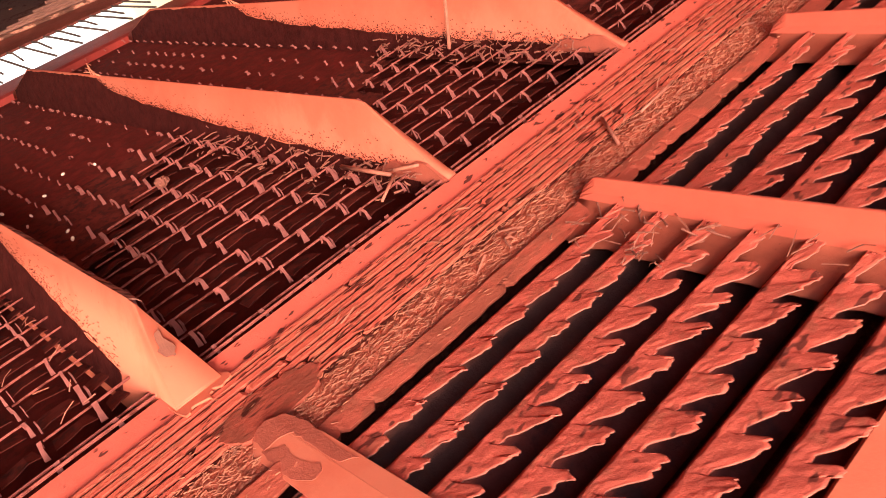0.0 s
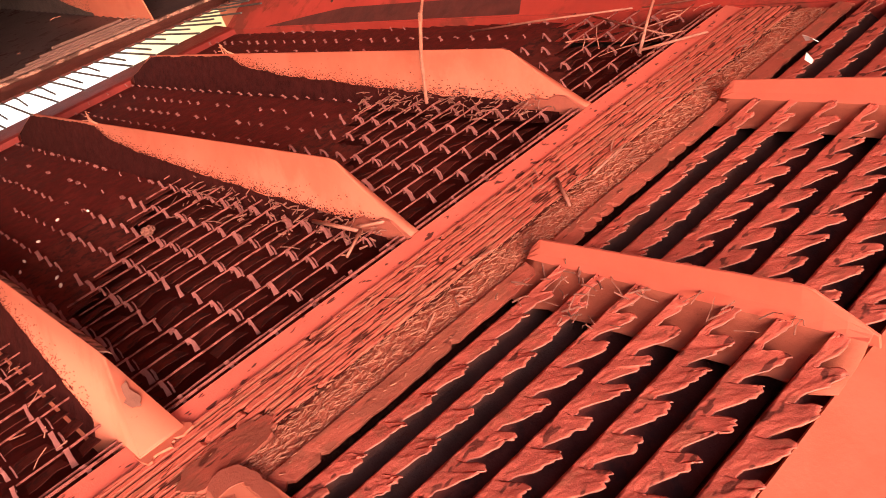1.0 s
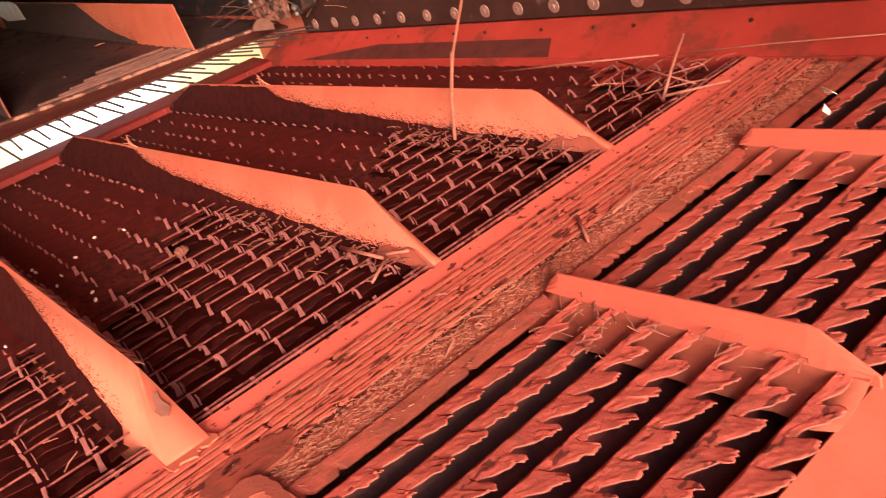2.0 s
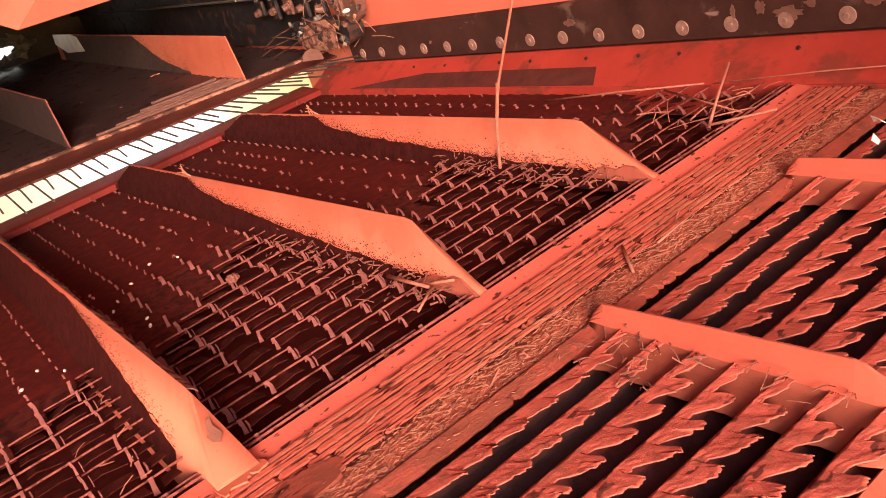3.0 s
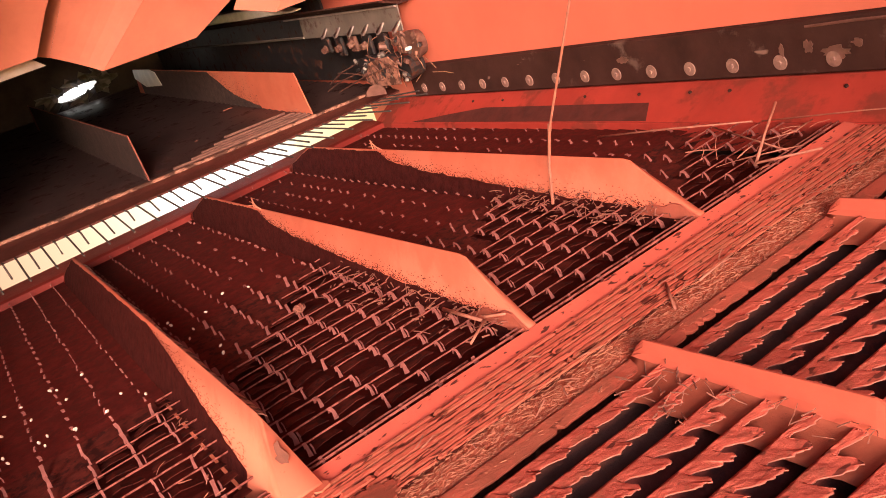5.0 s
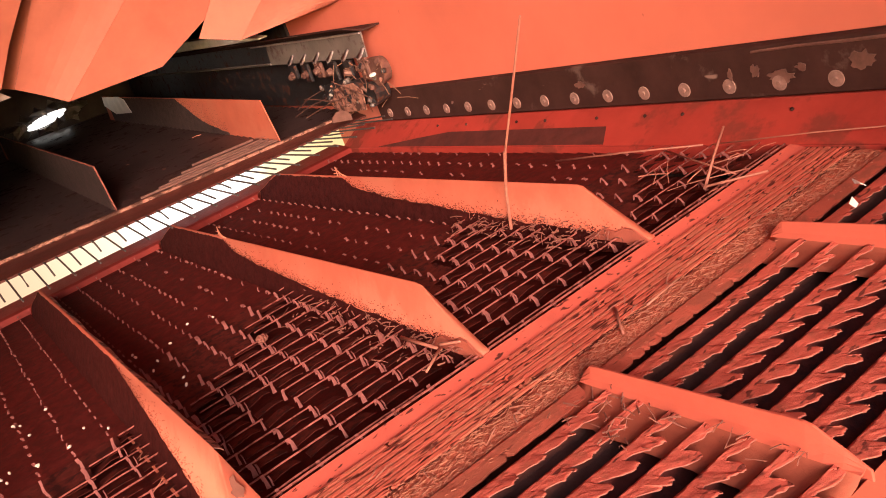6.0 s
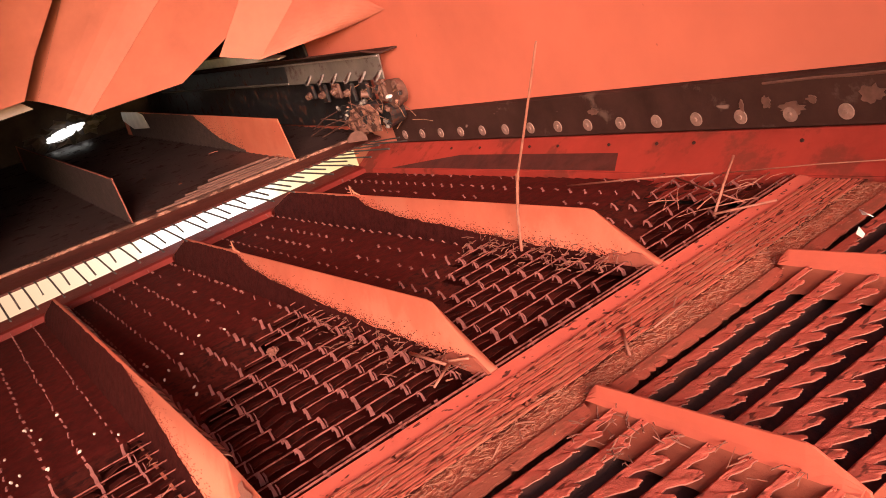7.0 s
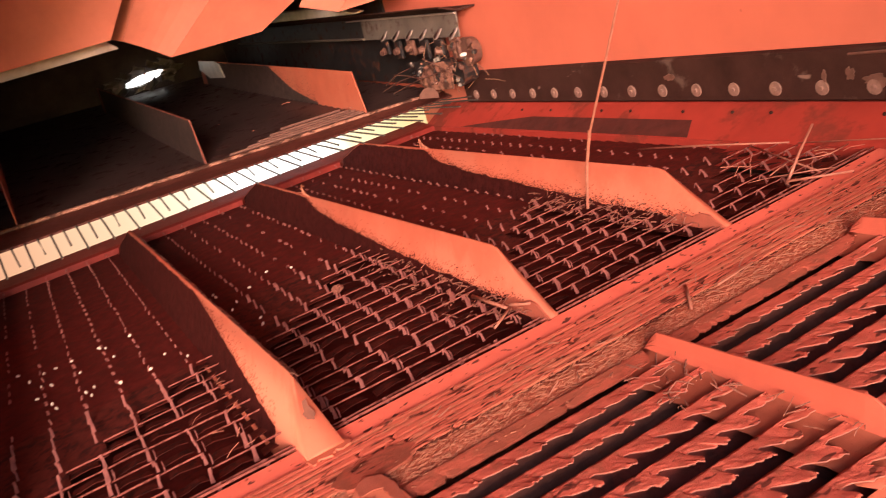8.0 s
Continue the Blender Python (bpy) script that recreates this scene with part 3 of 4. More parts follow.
def petal_slat(x0, x1, seed, shut=False):
    """A flat slat whose rear edge is cut into slanting, round-ended fingers."""
    r = random.Random(seed)
    bm = bmesh.new()
    n = max(1, round((x1 - x0) / LOBE))
    w = (x1 - x0) / n
    per, deep = 24, 11
    bend = [r.uniform(-1, 1) for _ in range(n + 1)]
    rows = []
    for i in range(deep):
        f = i / (deep - 1)
        row = []
        for j in range(n * per + 1):
            k = min(n - 1, j // per)
            q = j / per - k
            at, half = 0.50 + 0.05 * bend[k], 0.37 + 0.04 * bend[(k + 1) % n]
            lobe = max(0.0, 1 - abs((q - at) / half) ** 2.3) ** 0.58 if abs(q - at) < half else 0.0
            x = x0 + j * w / per
            rag = 0.0028 * noise.noise(Vector((x * 160, seed, 0.5))) + 0.0026 * noise.noise(Vector((x * 420, seed, 4.5)))
            reach = (0.0150 + (0.0070 + 0.0015 * bend[k]) * lobe if shut else 0.0120 + (0.0165 + 0.002 * bend[k]) * lobe) + rag * (0.5 + lobe)
            z = 0.0015 - 0.0008 * f * (1 - lobe) + 0.0012 * bend[k] * lobe * f * f + 0.0006 * f * f * lobe
            z += 0.0005 * noise.noise(Vector((x * 150, f * 4, seed))) + 0.0003 * noise.noise(Vector((x * 400, f * 9, seed)))
            end = min(1.0, max(0.0, (x - x1 + 0.052) / 0.050))
            z += (0.0050 if x1 > 0 else -0.004) * end                      # the slat's end rises on the divider's foot
            reach *= 1 - 0.70 * end
            row.append((x + 0.015 * lobe * f ** 1.3 * (1 if x < x1 - 0.012 else 0.2), -f * reach - 0.006 * end * (1 - f), z))
        rows.append(row)
    sheet(bm, rows, 0.0012)
    rim = 2 * (deep - 1) * n * per
    for i, f in enumerate(bm.faces):
        if i >= rim and f.calc_center_median().y < -0.006:
            f.material_index = 1                                           # bare cut edge
    return mesh_of(bm, "slat", [petal_paint, bare_edge], True)


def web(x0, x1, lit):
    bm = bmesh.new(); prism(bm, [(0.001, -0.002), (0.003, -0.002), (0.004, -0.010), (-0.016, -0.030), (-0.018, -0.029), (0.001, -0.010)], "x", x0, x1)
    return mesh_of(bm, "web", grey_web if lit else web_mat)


for b, (x0, x1) in enumerate(zip(R_DIV, R_DIV[1:] + [0.93])):
    kinds = [petal_slat(x0 + 0.003, x1 - 0.003, 50 + 10 * b + s) for s in range(4)]
    closed = [petal_slat(x0 + 0.003, x1 - 0.003, 90 + 10 * b + s, True) for s in range(2)]
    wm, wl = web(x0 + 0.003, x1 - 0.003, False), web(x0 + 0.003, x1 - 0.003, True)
    for k in range(7):
        ob = part("slat", closed[k] if k < 2 else kinds[k % 4], None, rear)
        ob.location = (rng.uniform(-0.002, 0.002), -0.204 - 0.0405 * k, -0.002)
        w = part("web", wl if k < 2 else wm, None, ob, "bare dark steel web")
R_OUT = [(-0.168, -0.062), (-0.168, 0.008), (-0.182, 0.020), (-0.428, 0.031), (-0.436, 0.029), (-0.478, 0.002), (-0.478, -0.045), (-0.45, -0.050)]
for x in R_DIV[2:]:
    d = part("divider", divider(x, R_OUT), rear_paint, rear, "red painted divider plate with a cut corner")
    bm = bmesh.new()
    edge = [(-0.1685 - 0.0153 * q, 0.004 * math.sin(2.2 * q) + 0.003 * (q % 3)) for q in range(21)]
    rise = between([(-0.478, 0.003), (-0.436, 0.028), (-0.428, 0.0300), (-0.182, 0.0190), (-0.168, 0.0075)])
    face = [(0.060, -0.0062), (0.044, -0.0054), (0.028, -0.0042), (0.016, -0.0016), (0.0095, 0.0024)]
    sheet(bm, [[(x - u + e * (u > 0.05), y, z) for u, z in face] + [(x - 0.0060, y, 0.0024 + 0.35 * (rise(y) - 0.0024)), (x - 0.0035, y, 0.0024 + 0.7 * (rise(y) - 0.0024)), (x - 0.0016, y, rise(y))] for y, e in edge], 0.0012)
    # Faces beyond x - 0.010 take the darker foot colour.
    for f in bm.faces:
        f.material_index = 1 if f.calc_center_median().x < x - 0.010 else 0
    me = mesh_of(bm, "foot_plate", [rear_paint, foot_paint])
    for p in me.polygons:
        p.use_smooth = p.center.x < x - 0.0085
    part("foot_plate", me, None, d, "face of the divider, darker low down, curving out into a sloping foot", True)
R_LOW = [(-0.168, -0.062), (-0.168, -0.006), (-0.182, -0.001), (-0.428, -0.001), (-0.478, -0.006), (-0.478, -0.045), (-0.45, -0.050)]


def fold(u):
    """Height of the folded flange across its width."""
    return float(np.interp(u, [-0.030, 0.0, 0.014], [-0.0040, 0.0022, 0.0032]))


def flange(x, pts, lift, thick=0.0016):
    """A thin plate lying on the folded flange; pts are its outline, across and along."""
    bm = bmesh.new()
    prism(bm, pts, "z", 0.0, thick)
    bmesh.ops.triangulate(bm, faces=[f for f in bm.faces if len(f.verts) > 4])
    bmesh.ops.subdivide_edges(bm, edges=bm.edges[:], cuts=2, use_grid_fill=True)
    for v in bm.verts:
        v.co = (v.co.x + x + 0.002, v.co.y + 0.008, v.co.z + lift + fold(v.co.x) + 0.02 * min(0, -0.165 - v.co.y))
    return bm


for x in R_DIV[:2]:
    d = part("divider", divider(x, R_LOW), divider_paint, rear, "red divider with a wide folded top flange, worn brown at its rounded end")
    part("flange", flange(x, [(-0.028, -0.47), (0.0, -0.47), (0.0, -0.160), (-0.010, -0.142), (-0.018, -0.140), (-0.026, -0.150)], 0.0), divider_paint, d)
    part("flange", flange(x, [(0.0002, -0.47), (0.014, -0.47), (0.0135, -0.190), (0.010, -0.165), (0.0002, -0.160)], 0.0), divider_paint, d)
    part("worn_end", flange(x, ragged([(-0.019, -0.157), (-0.018, -0.140), (-0.011, -0.1345), (-0.003, -0.1345), (0.008, -0.143), (0.012, -0.156), (0.014, -0.172), (0.012, -0.190), (0.010, -0.212), (0.011, -0.234),
                                (0.002, -0.224), (0.001, -0.203), (0.001, -0.183), (0.002, -0.168), (-0.007, -0.160)], 11, 0.0009, 3), 0.0014, 0.0007), brown_worn, d, "bare brown worn metal")
    part("worn_end", flange(x, ragged([(-0.021, -0.156), (-0.008, -0.170), (-0.011, -0.182), (-0.009, -0.199), (-0.005, -0.211), (-0.009, -0.216), (-0.017, -0.215), (-0.024, -0.198), (-0.024, -0.177)], 12, 0.0014, 4), 0.0014, 0.0006), brown_worn, d, "bare brown worn metal")
    # Brown disc stands in for the oval rivet hole.
    bm = bmesh.new()
    bmesh.ops.create_cone(bm, cap_ends=True, segments=18, radius1=0.009, radius2=0.008, depth=0.003)
    o = part("rivet", bm, brown_worn, d)
    o.location, o.scale, o.rotation_euler = (x + 0.004, -0.099, -0.0008), (1.35, 0.75, 1), (0, 0, 0.3)
bm = bmesh.new(); prism(bm, [(-0.470, -0.05), (-0.470, -0.010), (-0.473, -0.007), (-0.530, -0.018), (-0.535, -0.024), (-0.57, -0.032), (-0.57, -0.05)], "x", -0.95, 0.95)
part("rear_bar", bm, divider_paint, rear, "smooth red rear bar")
# Added board: keeps the sun from entering under the rear bar.
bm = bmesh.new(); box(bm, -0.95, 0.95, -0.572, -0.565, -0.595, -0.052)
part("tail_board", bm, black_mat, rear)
# Added black board: hides the lit wall behind the slat gaps.
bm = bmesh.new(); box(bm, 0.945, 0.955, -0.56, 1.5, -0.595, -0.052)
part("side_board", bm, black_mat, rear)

# ---- side seal ----
seal = thing("rubber_seal", "black rubber seal strip bolted along the red wall with big washers", "seal")
bm = bmesh.new(); prism(bm, [(0.986, 0.048), (0.981, 0.052), (0.981, 0.134), (0.986, 0.137), (0.9995, 0.137), (0.9995, 0.048)], "y", -1.2, 1.36)
part("strip", bm, rubber, seal)
k = 0
y = 1.30
while y > -0.55:
    bm = bmesh.new()
    bmesh.ops.create_cone(bm, cap_ends=True, segments=18, radius1=0.0135, radius2=0.0125, depth=0.003, matrix=Matrix.Rotation(radians(-90), 4, "Y"))
    w = part("washer", bm, washer_mat, seal)
    w.location = (0.9805, y, 0.072)
    bm = bmesh.new()
    bmesh.ops.create_cone(bm, cap_ends=True, segments=6, radius1=0.0045, radius2=0.004, depth=0.004, matrix=Matrix.Rotation(radians(-90), 4, "Y"))
    h = part("bolt_head", bm, washer_mat, w)
    h.location = (-0.0025, 0, 0)
    y -= 0.0965

def splash(y, z, ry, rz, seed):
    """A flat splash of dried mud on the seal, with a ragged outline."""
    r = random.Random(seed)
    bm = bmesh.new()
    pts = []
    for q in range(22):
        a = 2 * math.pi * q / 22
        g = r.uniform(0.6, 1.1)
        pts.append((y + ry * g * math.cos(a), z + rz * g * math.sin(a)))
    prism(bm, pts, "x", 0.9792, 0.9812)
    part("mud_splash", bm, hook_mat, seal, "dried pale mud splash")


for y, z, ry, rz, sd in ((0.040, 0.082, 0.026, 0.013, 1), (0.002, 0.095, 0.010, 0.007, 2), (-0.095, 0.098, 0.022, 0.016, 3), (0.135, 0.092, 0.006, 0.011, 4), (0.085, 0.094, 0.009, 0.012, 5), (0.50, 0.100, 0.016, 0.008, 6)):
    splash(y, z, ry, rz, sd)
bm = bmesh.new()
rod(bm, [(0.9805, 0.085, 0.1265), (0.9805, 0.00, 0.1285), (0.9805, -0.09, 0.1275), (0.9805, -0.32, 0.1300)], 0.0022, 5, 1.3)
part("scrape", bm, hook_mat, seal, "pale scraped line along the upper edge")

# ---- grain pan ----
SLOPE = 0.065
pan = thing("grain_pan", "dark stepped steel grain pan with upright dividers", "pan", at=(0, 0, 0.026))
pan.rotation_euler = (0, radians(2.1), 0)
bm = bmesh.new()
prof = []
for k in range(46):
    y = 1.475 + 0.052 * k
    z = 0.095 + SLOPE * (y - 1.46)
    prof += [(y, z), (y + 0.046, z + 0.009)]
prof += [(3.88, 0.22), (3.88, 0.08), (1.46, 0.080)]
prism(bm, prof, "x", -1.62, 0.97)
part("pan_floor", bm, pan_steel, pan)
bm = bmesh.new(); box(bm, -1.62, 0.96, 1.468, 1.490, 0.096, 0.105, 0.003)
part("ledge", bm, dusty_steel, pan, "dusty pale ledge along the edge")
for y, x0, x1 in ((1.512, 0.30, 0.715), (1.540, 0.36, 0.715), (1.572, 0.40, 0.715), (1.610, 0.45, 0.71), (1.660, 0.50, 0.70)):
    bm = bmesh.new(); box(bm, x0, x1, y, y + 0.003, 0.098 + SLOPE * (y - 1.46), 0.1060 + SLOPE * (y - 1.46), 0.001)
    part("ridge", bm, hook_mat, pan, "worn reddish ridge on the pan")
bm = bmesh.new()
sheet(bm, [[(x, 1.470, 0.097), (x, 1.440, 0.092), (x, 1.378 - 0.10 * (0.6 - x), 0.086)] for x in (-1.62, -0.5, 0.0, 0.5, 0.96)], 0.005)
part("apron", bm, apron_paint, pan, "dark red sloping apron")
for x in (-0.74, -0.26, 0.23, 0.72):
    pts = [(1.50, 0.092), (1.535, 0.226)] + [(1.535 + 0.9 * t, 0.226 + 0.062 * 0.9 * t) for t in (0.5, 1.0)] + [(3.45, 0.345), (3.5, 0.22)]
    part("divider", divider(x, pts), divider_paint if x > 0.5 else shaded_fin_paint, pan, "red painted upright divider fin" if x > 0.5 else "red divider fin in a darker shade colour")
    # The fin's shaded forward part is laid on as a dark sheet.
    y0 = 2.22 if x > 0.5 else 1.53
    top_z = between([(1.50, 0.10), (1.535, 0.224), (2.435, 0.280), (3.45, 0.342)])
    wedge = between([(y0 - 0.30, 0.0), (y0 - 0.1, 0.03), (y0 + 0.10, 0.10), (y0 + 0.25, 0.40)] if x > 0.5 else [(y0 - 0.03, 0.0), (y0 + 0.06, 0.20), (y0 + 0.12, 0.40)])
    ys = [max(1.52, y0 - 0.32) + 0.015 * q for q in range(int((3.42 - max(1.52, y0 - 0.32)) / 0.015))]
    part("dirt_crust", shade_layer(lambda z, x=x: x - 0.0016, ys, lambda y: min(0.11 + SLOPE * (y - 1.5) + wedge(y), top_z(y) - 0.001), lambda y: 0.088 + SLOPE * (y - 1.5), int(100 * x), 3200, lambda y: top_z(y) - 0.001, 0.028), pan_shade_layer, pan, "dark layer for shade and dust")

bm = bmesh.new(); prism(bm, [(3.02, 0.25), (3.06, 0.312), (3.14, 0.328), (3.44, 0.343), (3.46, 0.30), (3.30, 0.255)], "x", 0.712, 0.7165)
bmesh.ops.bevel(bm, geom=bm.edges[:], offset=0.0015, segments=1, affect="EDGES")
part("end_cap", bm, silver, pan, "pale bare metal at the fin's far end")

# ---- crumpled foil at the opening ----
foil = thing("crumpled_foil", "crumpled silvery foil scraps round the bright opening", "foil")
for k in range(14):
    a = 0.35 + k * 0.45
    fr = random.Random(300 + k)
    bm = bmesh.new()
    sheet(bm, [[(0.035 * (i - 1) + fr.uniform(-0.012, 0.012), fr.uniform(-0.02, 0.02), 0.018 * (j - 1) + fr.uniform(-0.008, 0.008)) for i in range(3)] for j in range(3)], 0.002)
    o = part("scrap", bm, grey_steel if k % 3 else edge_steel, foil)
    o.location, o.rotation_euler = (0.525 + (0.14 + 0.03 * (k % 3)) * math.cos(a), 3.84, 0.335 + 0.012 * math.cos(a) + 0.045 * math.sin(a)), (fr.uniform(-0.5, 0.5), fr.uniform(-0.8, 0.8), 0)

# ---- finger rake ----
rake = thing("finger_rake", "row of thin steel rake fingers over the bright gap", "rake")
for k in range(61):
    x = -0.80 + 0.0287 * k
    end = 1.147 if k % 2 else 1.235 + 0.02 * (k % 3)
    root = 1.383 - 0.10 * (0.6 - x)
    lift = 0.109 - 0.0367 * x
    bm = bmesh.new()
    rod(bm, [(0, root + 0.03, lift + 0.002), (0.002, root - 0.04, lift), (0.004, end, 0.083)], 0.0023, 6)
    part("finger", bm, black_mat, rake).location = (x, 0, 0)

# ---- rail along the wall ----
rail = thing("side_rail_housing", "black steel rail housing along the red wall", "rail")
bm = bmesh.new(); prism(bm, [(0.890, 0.334), (0.889, 0.338), (0.945, 0.318), (0.999, 0.316), (0.999, 0.311), (0.944, 0.312)], "y", 1.213, 3.88)
part("top_flange", bm, rubber, rail)
bm = bmesh.new(); prism(bm, [(0.940, 0.312), (0.944, 0.312), (0.938, 0.245), (0.934, 0.245)], "y", 1.22, 1.86)
part("face", bm, rail_grey, rail, "grey bare steel face")
# The same face goes on in darker steel from y = 1.86.
bm = bmesh.new(); prism(bm, [(0.940, 0.312), (0.944, 0.312), (0.938, 0.245), (0.934, 0.245)], "y", 1.86, 3.88)
part("face", bm, bare_steel, rail, "steel face, darker towards the front")
bm = bmesh.new(); prism(bm, [(1.78, 0.385), (3.88, 0.600), (3.88, 0.318), (1.78, 0.318)], "x", 0.990, 0.9985)
part("upper_plate", bm, bare_steel, rail, "dark steel plate on the wall")
bm = bmesh.new(); box(bm, 0.972, 0.998, 1.42, 3.88, 0.09, 0.305)
part("housing", bm, bare_steel, rail)

# Pale silver bar modelled in place of the white sheen on the flange.
bm = bmesh.new(); prism(bm, [(1.80, 0.3385), (2.90, 0.3385), (2.90, 0.376), (2.20, 0.370), (1.95, 0.358), (1.80, 0.343)], "x", 0.900, 0.935)
bmesh.ops.bevel(bm, geom=bm.edges[:], offset=0.002, segments=1, affect="EDGES")
part("bright_bar", bm, silver, rail, "pale bar standing in for sheen on the rail top")
bm = bmesh.new(); prism(bm, [(0.934, 0.244), (0.928, 0.250), (0.936, 0.253)], "y", 1.86, 3.4)
part("trim_bar", bm, grey_steel, rail, "thin silver edge")
bm = bmesh.new(); prism(bm, [(0.9395, 0.306), (0.934, 0.308), (0.934, 0.3115), (0.9395, 0.3115)], "y", 1.222, 1.98)
part("fold", bm, edge_steel, rail, "pale folded upper edge of the face")
hr = random.Random(8)
for k in range(6):
    y = 1.245 + 0.090 * k
    bm = bmesh.new()
    sheet(bm, [[(0.9335, y - 0.012, 0.270), (0.9335, y - 0.030, 0.272)], [(0.9300, y + 0.004, 0.258), (0.9290, y - 0.012, 0.254)], [(0.9260, y + 0.018, 0.250), (0.9240, y + 0.004, 0.240)], [(0.9270, y + 0.024, 0.238), (0.9260, y + 0.012, 0.231)]], 0.004)
    part("hook", bm, edge_steel, rail, "pale bent steel tab", True)
    bm = bmesh.new()
    box(bm, 0.922, 0.934, y - 0.028, y + 0.016, 0.185 + 0.012 * (k % 2), 0.243, 0.004)
    part("hanger", bm, bare_steel if k % 3 else hook_mat, rail, "dirty steel hanger strip")
    bm = bmesh.new()
    bmesh.ops.create_cone(bm, cap_ends=True, segments=9, radius1=0.013, radius2=0.009, depth=0.020, matrix=Matrix.Rotation(radians(-90), 4, "Y"))
    o = part("bolt_head", bm, hook_mat, rail, "rusty bolt head")
    o.location, o.rotation_euler = (0.916, y + hr.uniform(-0.012, 0.012), 0.216 + hr.uniform(-0.008, 0.008)), (0, hr.uniform(-0.3, 0.3), hr.uniform(-0.4, 0.4))
TILT = math.atan(0.052)                                                    # the rail climbs towards the front
rail.rotation_euler = (TILT, 0, 0)
rail.location = (0, 1.2 - 1.2 * math.cos(TILT) + 0.3 * math.sin(TILT), 0.3 - 1.2 * math.sin(TILT) - 0.3 * math.cos(TILT))
roller = thing("chain_roller", "dirty roller end clogged with straw beside the wall", "roller")
for k, (y, z, r, w) in enumerate([(1.20, 0.205, 0.040, 0.03), (1.24, 0.150, 0.034, 0.05), (1.33, 0.165, 0.030, 0.06), (1.42, 0.175, 0.026, 0.06)]):
    bm = bmesh.new()
    bmesh.ops.create_cone(bm, cap_ends=True, segments=16, radius1=r, radius2=r * 0.85, depth=w, matrix=Matrix.Rotation(radians(90), 4, "Y"))
    part("disc", bm, hook_mat if k == 0 else bare_steel, roller).location = (0.945 - 0.01 * k, y, z)
    lr = random.Random(60 + k)
    for q in range(11):
        bm = bmesh.new()
        a, g = q * 0.63 + k, lr.uniform(0.45, 1.15)
        e = [lr.uniform(0.003, 0.010) for _ in range(3)]
        box(bm, -e[0], e[0], -e[1], e[1], -e[2], e[2], 0.002)
        o = part("lug", bm, (bare_steel, hook_mat, dusty_steel, rail_grey)[lr.randrange(4)], roller)
        o.location, o.rotation_euler = (0.925 - 0.012 * k + lr.uniform(-0.02, 0.01), y + g * r * math.cos(a), z + g * r * math.sin(a)), (a, lr.uniform(-0.6, 0.6), lr.uniform(-0.8, 0.8))

bm = bmesh.new(); prism(bm, [(1.240, 0.118), (1.225, 0.170), (1.262, 0.196), (1.350, 0.190), (1.435, 0.176), (1.440, 0.140), (1.400, 0.116)], "x", 0.884, 0.888)
bmesh.ops.bevel(bm, geom=bm.edges[:], offset=0.001, segments=1, affect="EDGES")
part("side_plate", bm, dusty_steel, roller, "dusty brown steel plate")
for y, z, r in ((1.355, 0.156, 0.022), (1.270, 0.165, 0.012)):
    bm = bmesh.new()
    rod(bm, [(0.882, y + r * math.cos(a), z + r * math.sin(a)) for a in [math.pi * q / 8 for q in range(17)]], 0.0032, 5)
    part("ring", bm, hook_mat, roller, "worn ring round a hole")
for y0, z0, y1, z1 in ((1.70, 0.118, 1.42, 0.166), (1.66, 0.140, 1.44, 0.190), (1.62, 0.112, 1.22, 0.176), (1.58, 0.170, 1.40, 0.150), (1.36, 0.210, 1.18, 0.150)):
    bm = bmesh.new()
    rod(bm, [(0.876, y0, z0), (0.872, (y0 + y1) / 2, (z0 + z1) / 2 + 0.006), (0.880, y1, z1)], 0.0022, 5, 0.7)
    part("wrapped_stem", bm, hook_mat, roller, "dry plant stem wound round the roller")
bm = bmesh.new()
prism(bm, [(-0.036, 0.0), (0.036, 0.0), (0.033, 0.018), (0.020, 0.034), (0.0, 0.040), (-0.020, 0.034), (-0.033, 0.018)], "y", 0.0, 0.006)
o = part("guard", bm, hook_mat, roller, "dull grey half-round guard plate")
o.location, o.rotation_euler, o.scale = (0.835, 1.30, 0.108), (0, radians(14), 0), (0.85, 1, 0.75)
bm = bmesh.new()
bmesh.ops.create_cone(bm, cap_ends=True, segments=14, radius1=0.011, radius2=0.008, depth=0.006, matrix=Matrix.Rotation(radians(90), 4, "X"))
o = part("shiny_cap", bm, silver, roller, "shiny bare metal cap")
o.location, o.scale = (0.902, 1.165, 0.205), (1, 1, 0.5)

# ---- hanging panels ----
def ruled(name, left, right, parent, mat, bulge=0.0, label="", thick=0.004, n=10):
    """A sheet stretched between two edge lines, bulging towards the rear."""
    def at(line, f):
        seg = f * (len(line) - 1)
        i = min(int(seg), len(line) - 2)
        return Vector(line[i]).lerp(Vector(line[i + 1]), seg - i)

    bm = bmesh.new()
    front = [[at(left, i / n).lerp(at(right, i / n), j / 6) + Vector((0, -bulge * math.sin(math.pi * j / 6), 0)) for j in range(7)] for i in range(n + 1)]
    top = [[bm.verts.new(p) for p in row] for row in front]
    low = [[bm.verts.new(p + Vector((0, thick, 0))) for p in row] for row in front]
    for i in range(n):
        for j in range(6):
            bm.faces.new((top[i][j], top[i][j + 1], top[i + 1][j + 1], top[i + 1][j]))
            bm.faces.new((low[i][j], low[i + 1][j], low[i + 1][j + 1], low[i][j + 1]))
    edge = [(0, j) for j in range(7)] + [(i, 6) for i in range(1, n + 1)] + [(n, j) for j in range(5, -1, -1)] + [(i, 0) for i in range(n - 1, 0, -1)]
    for (p, q), (u, v) in zip(edge, edge[1:] + edge[:1]):
        bm.faces.new((top[p][q], low[p][q], low[u][v], top[u][v]))
    return part(name, bm, mat, parent, label)


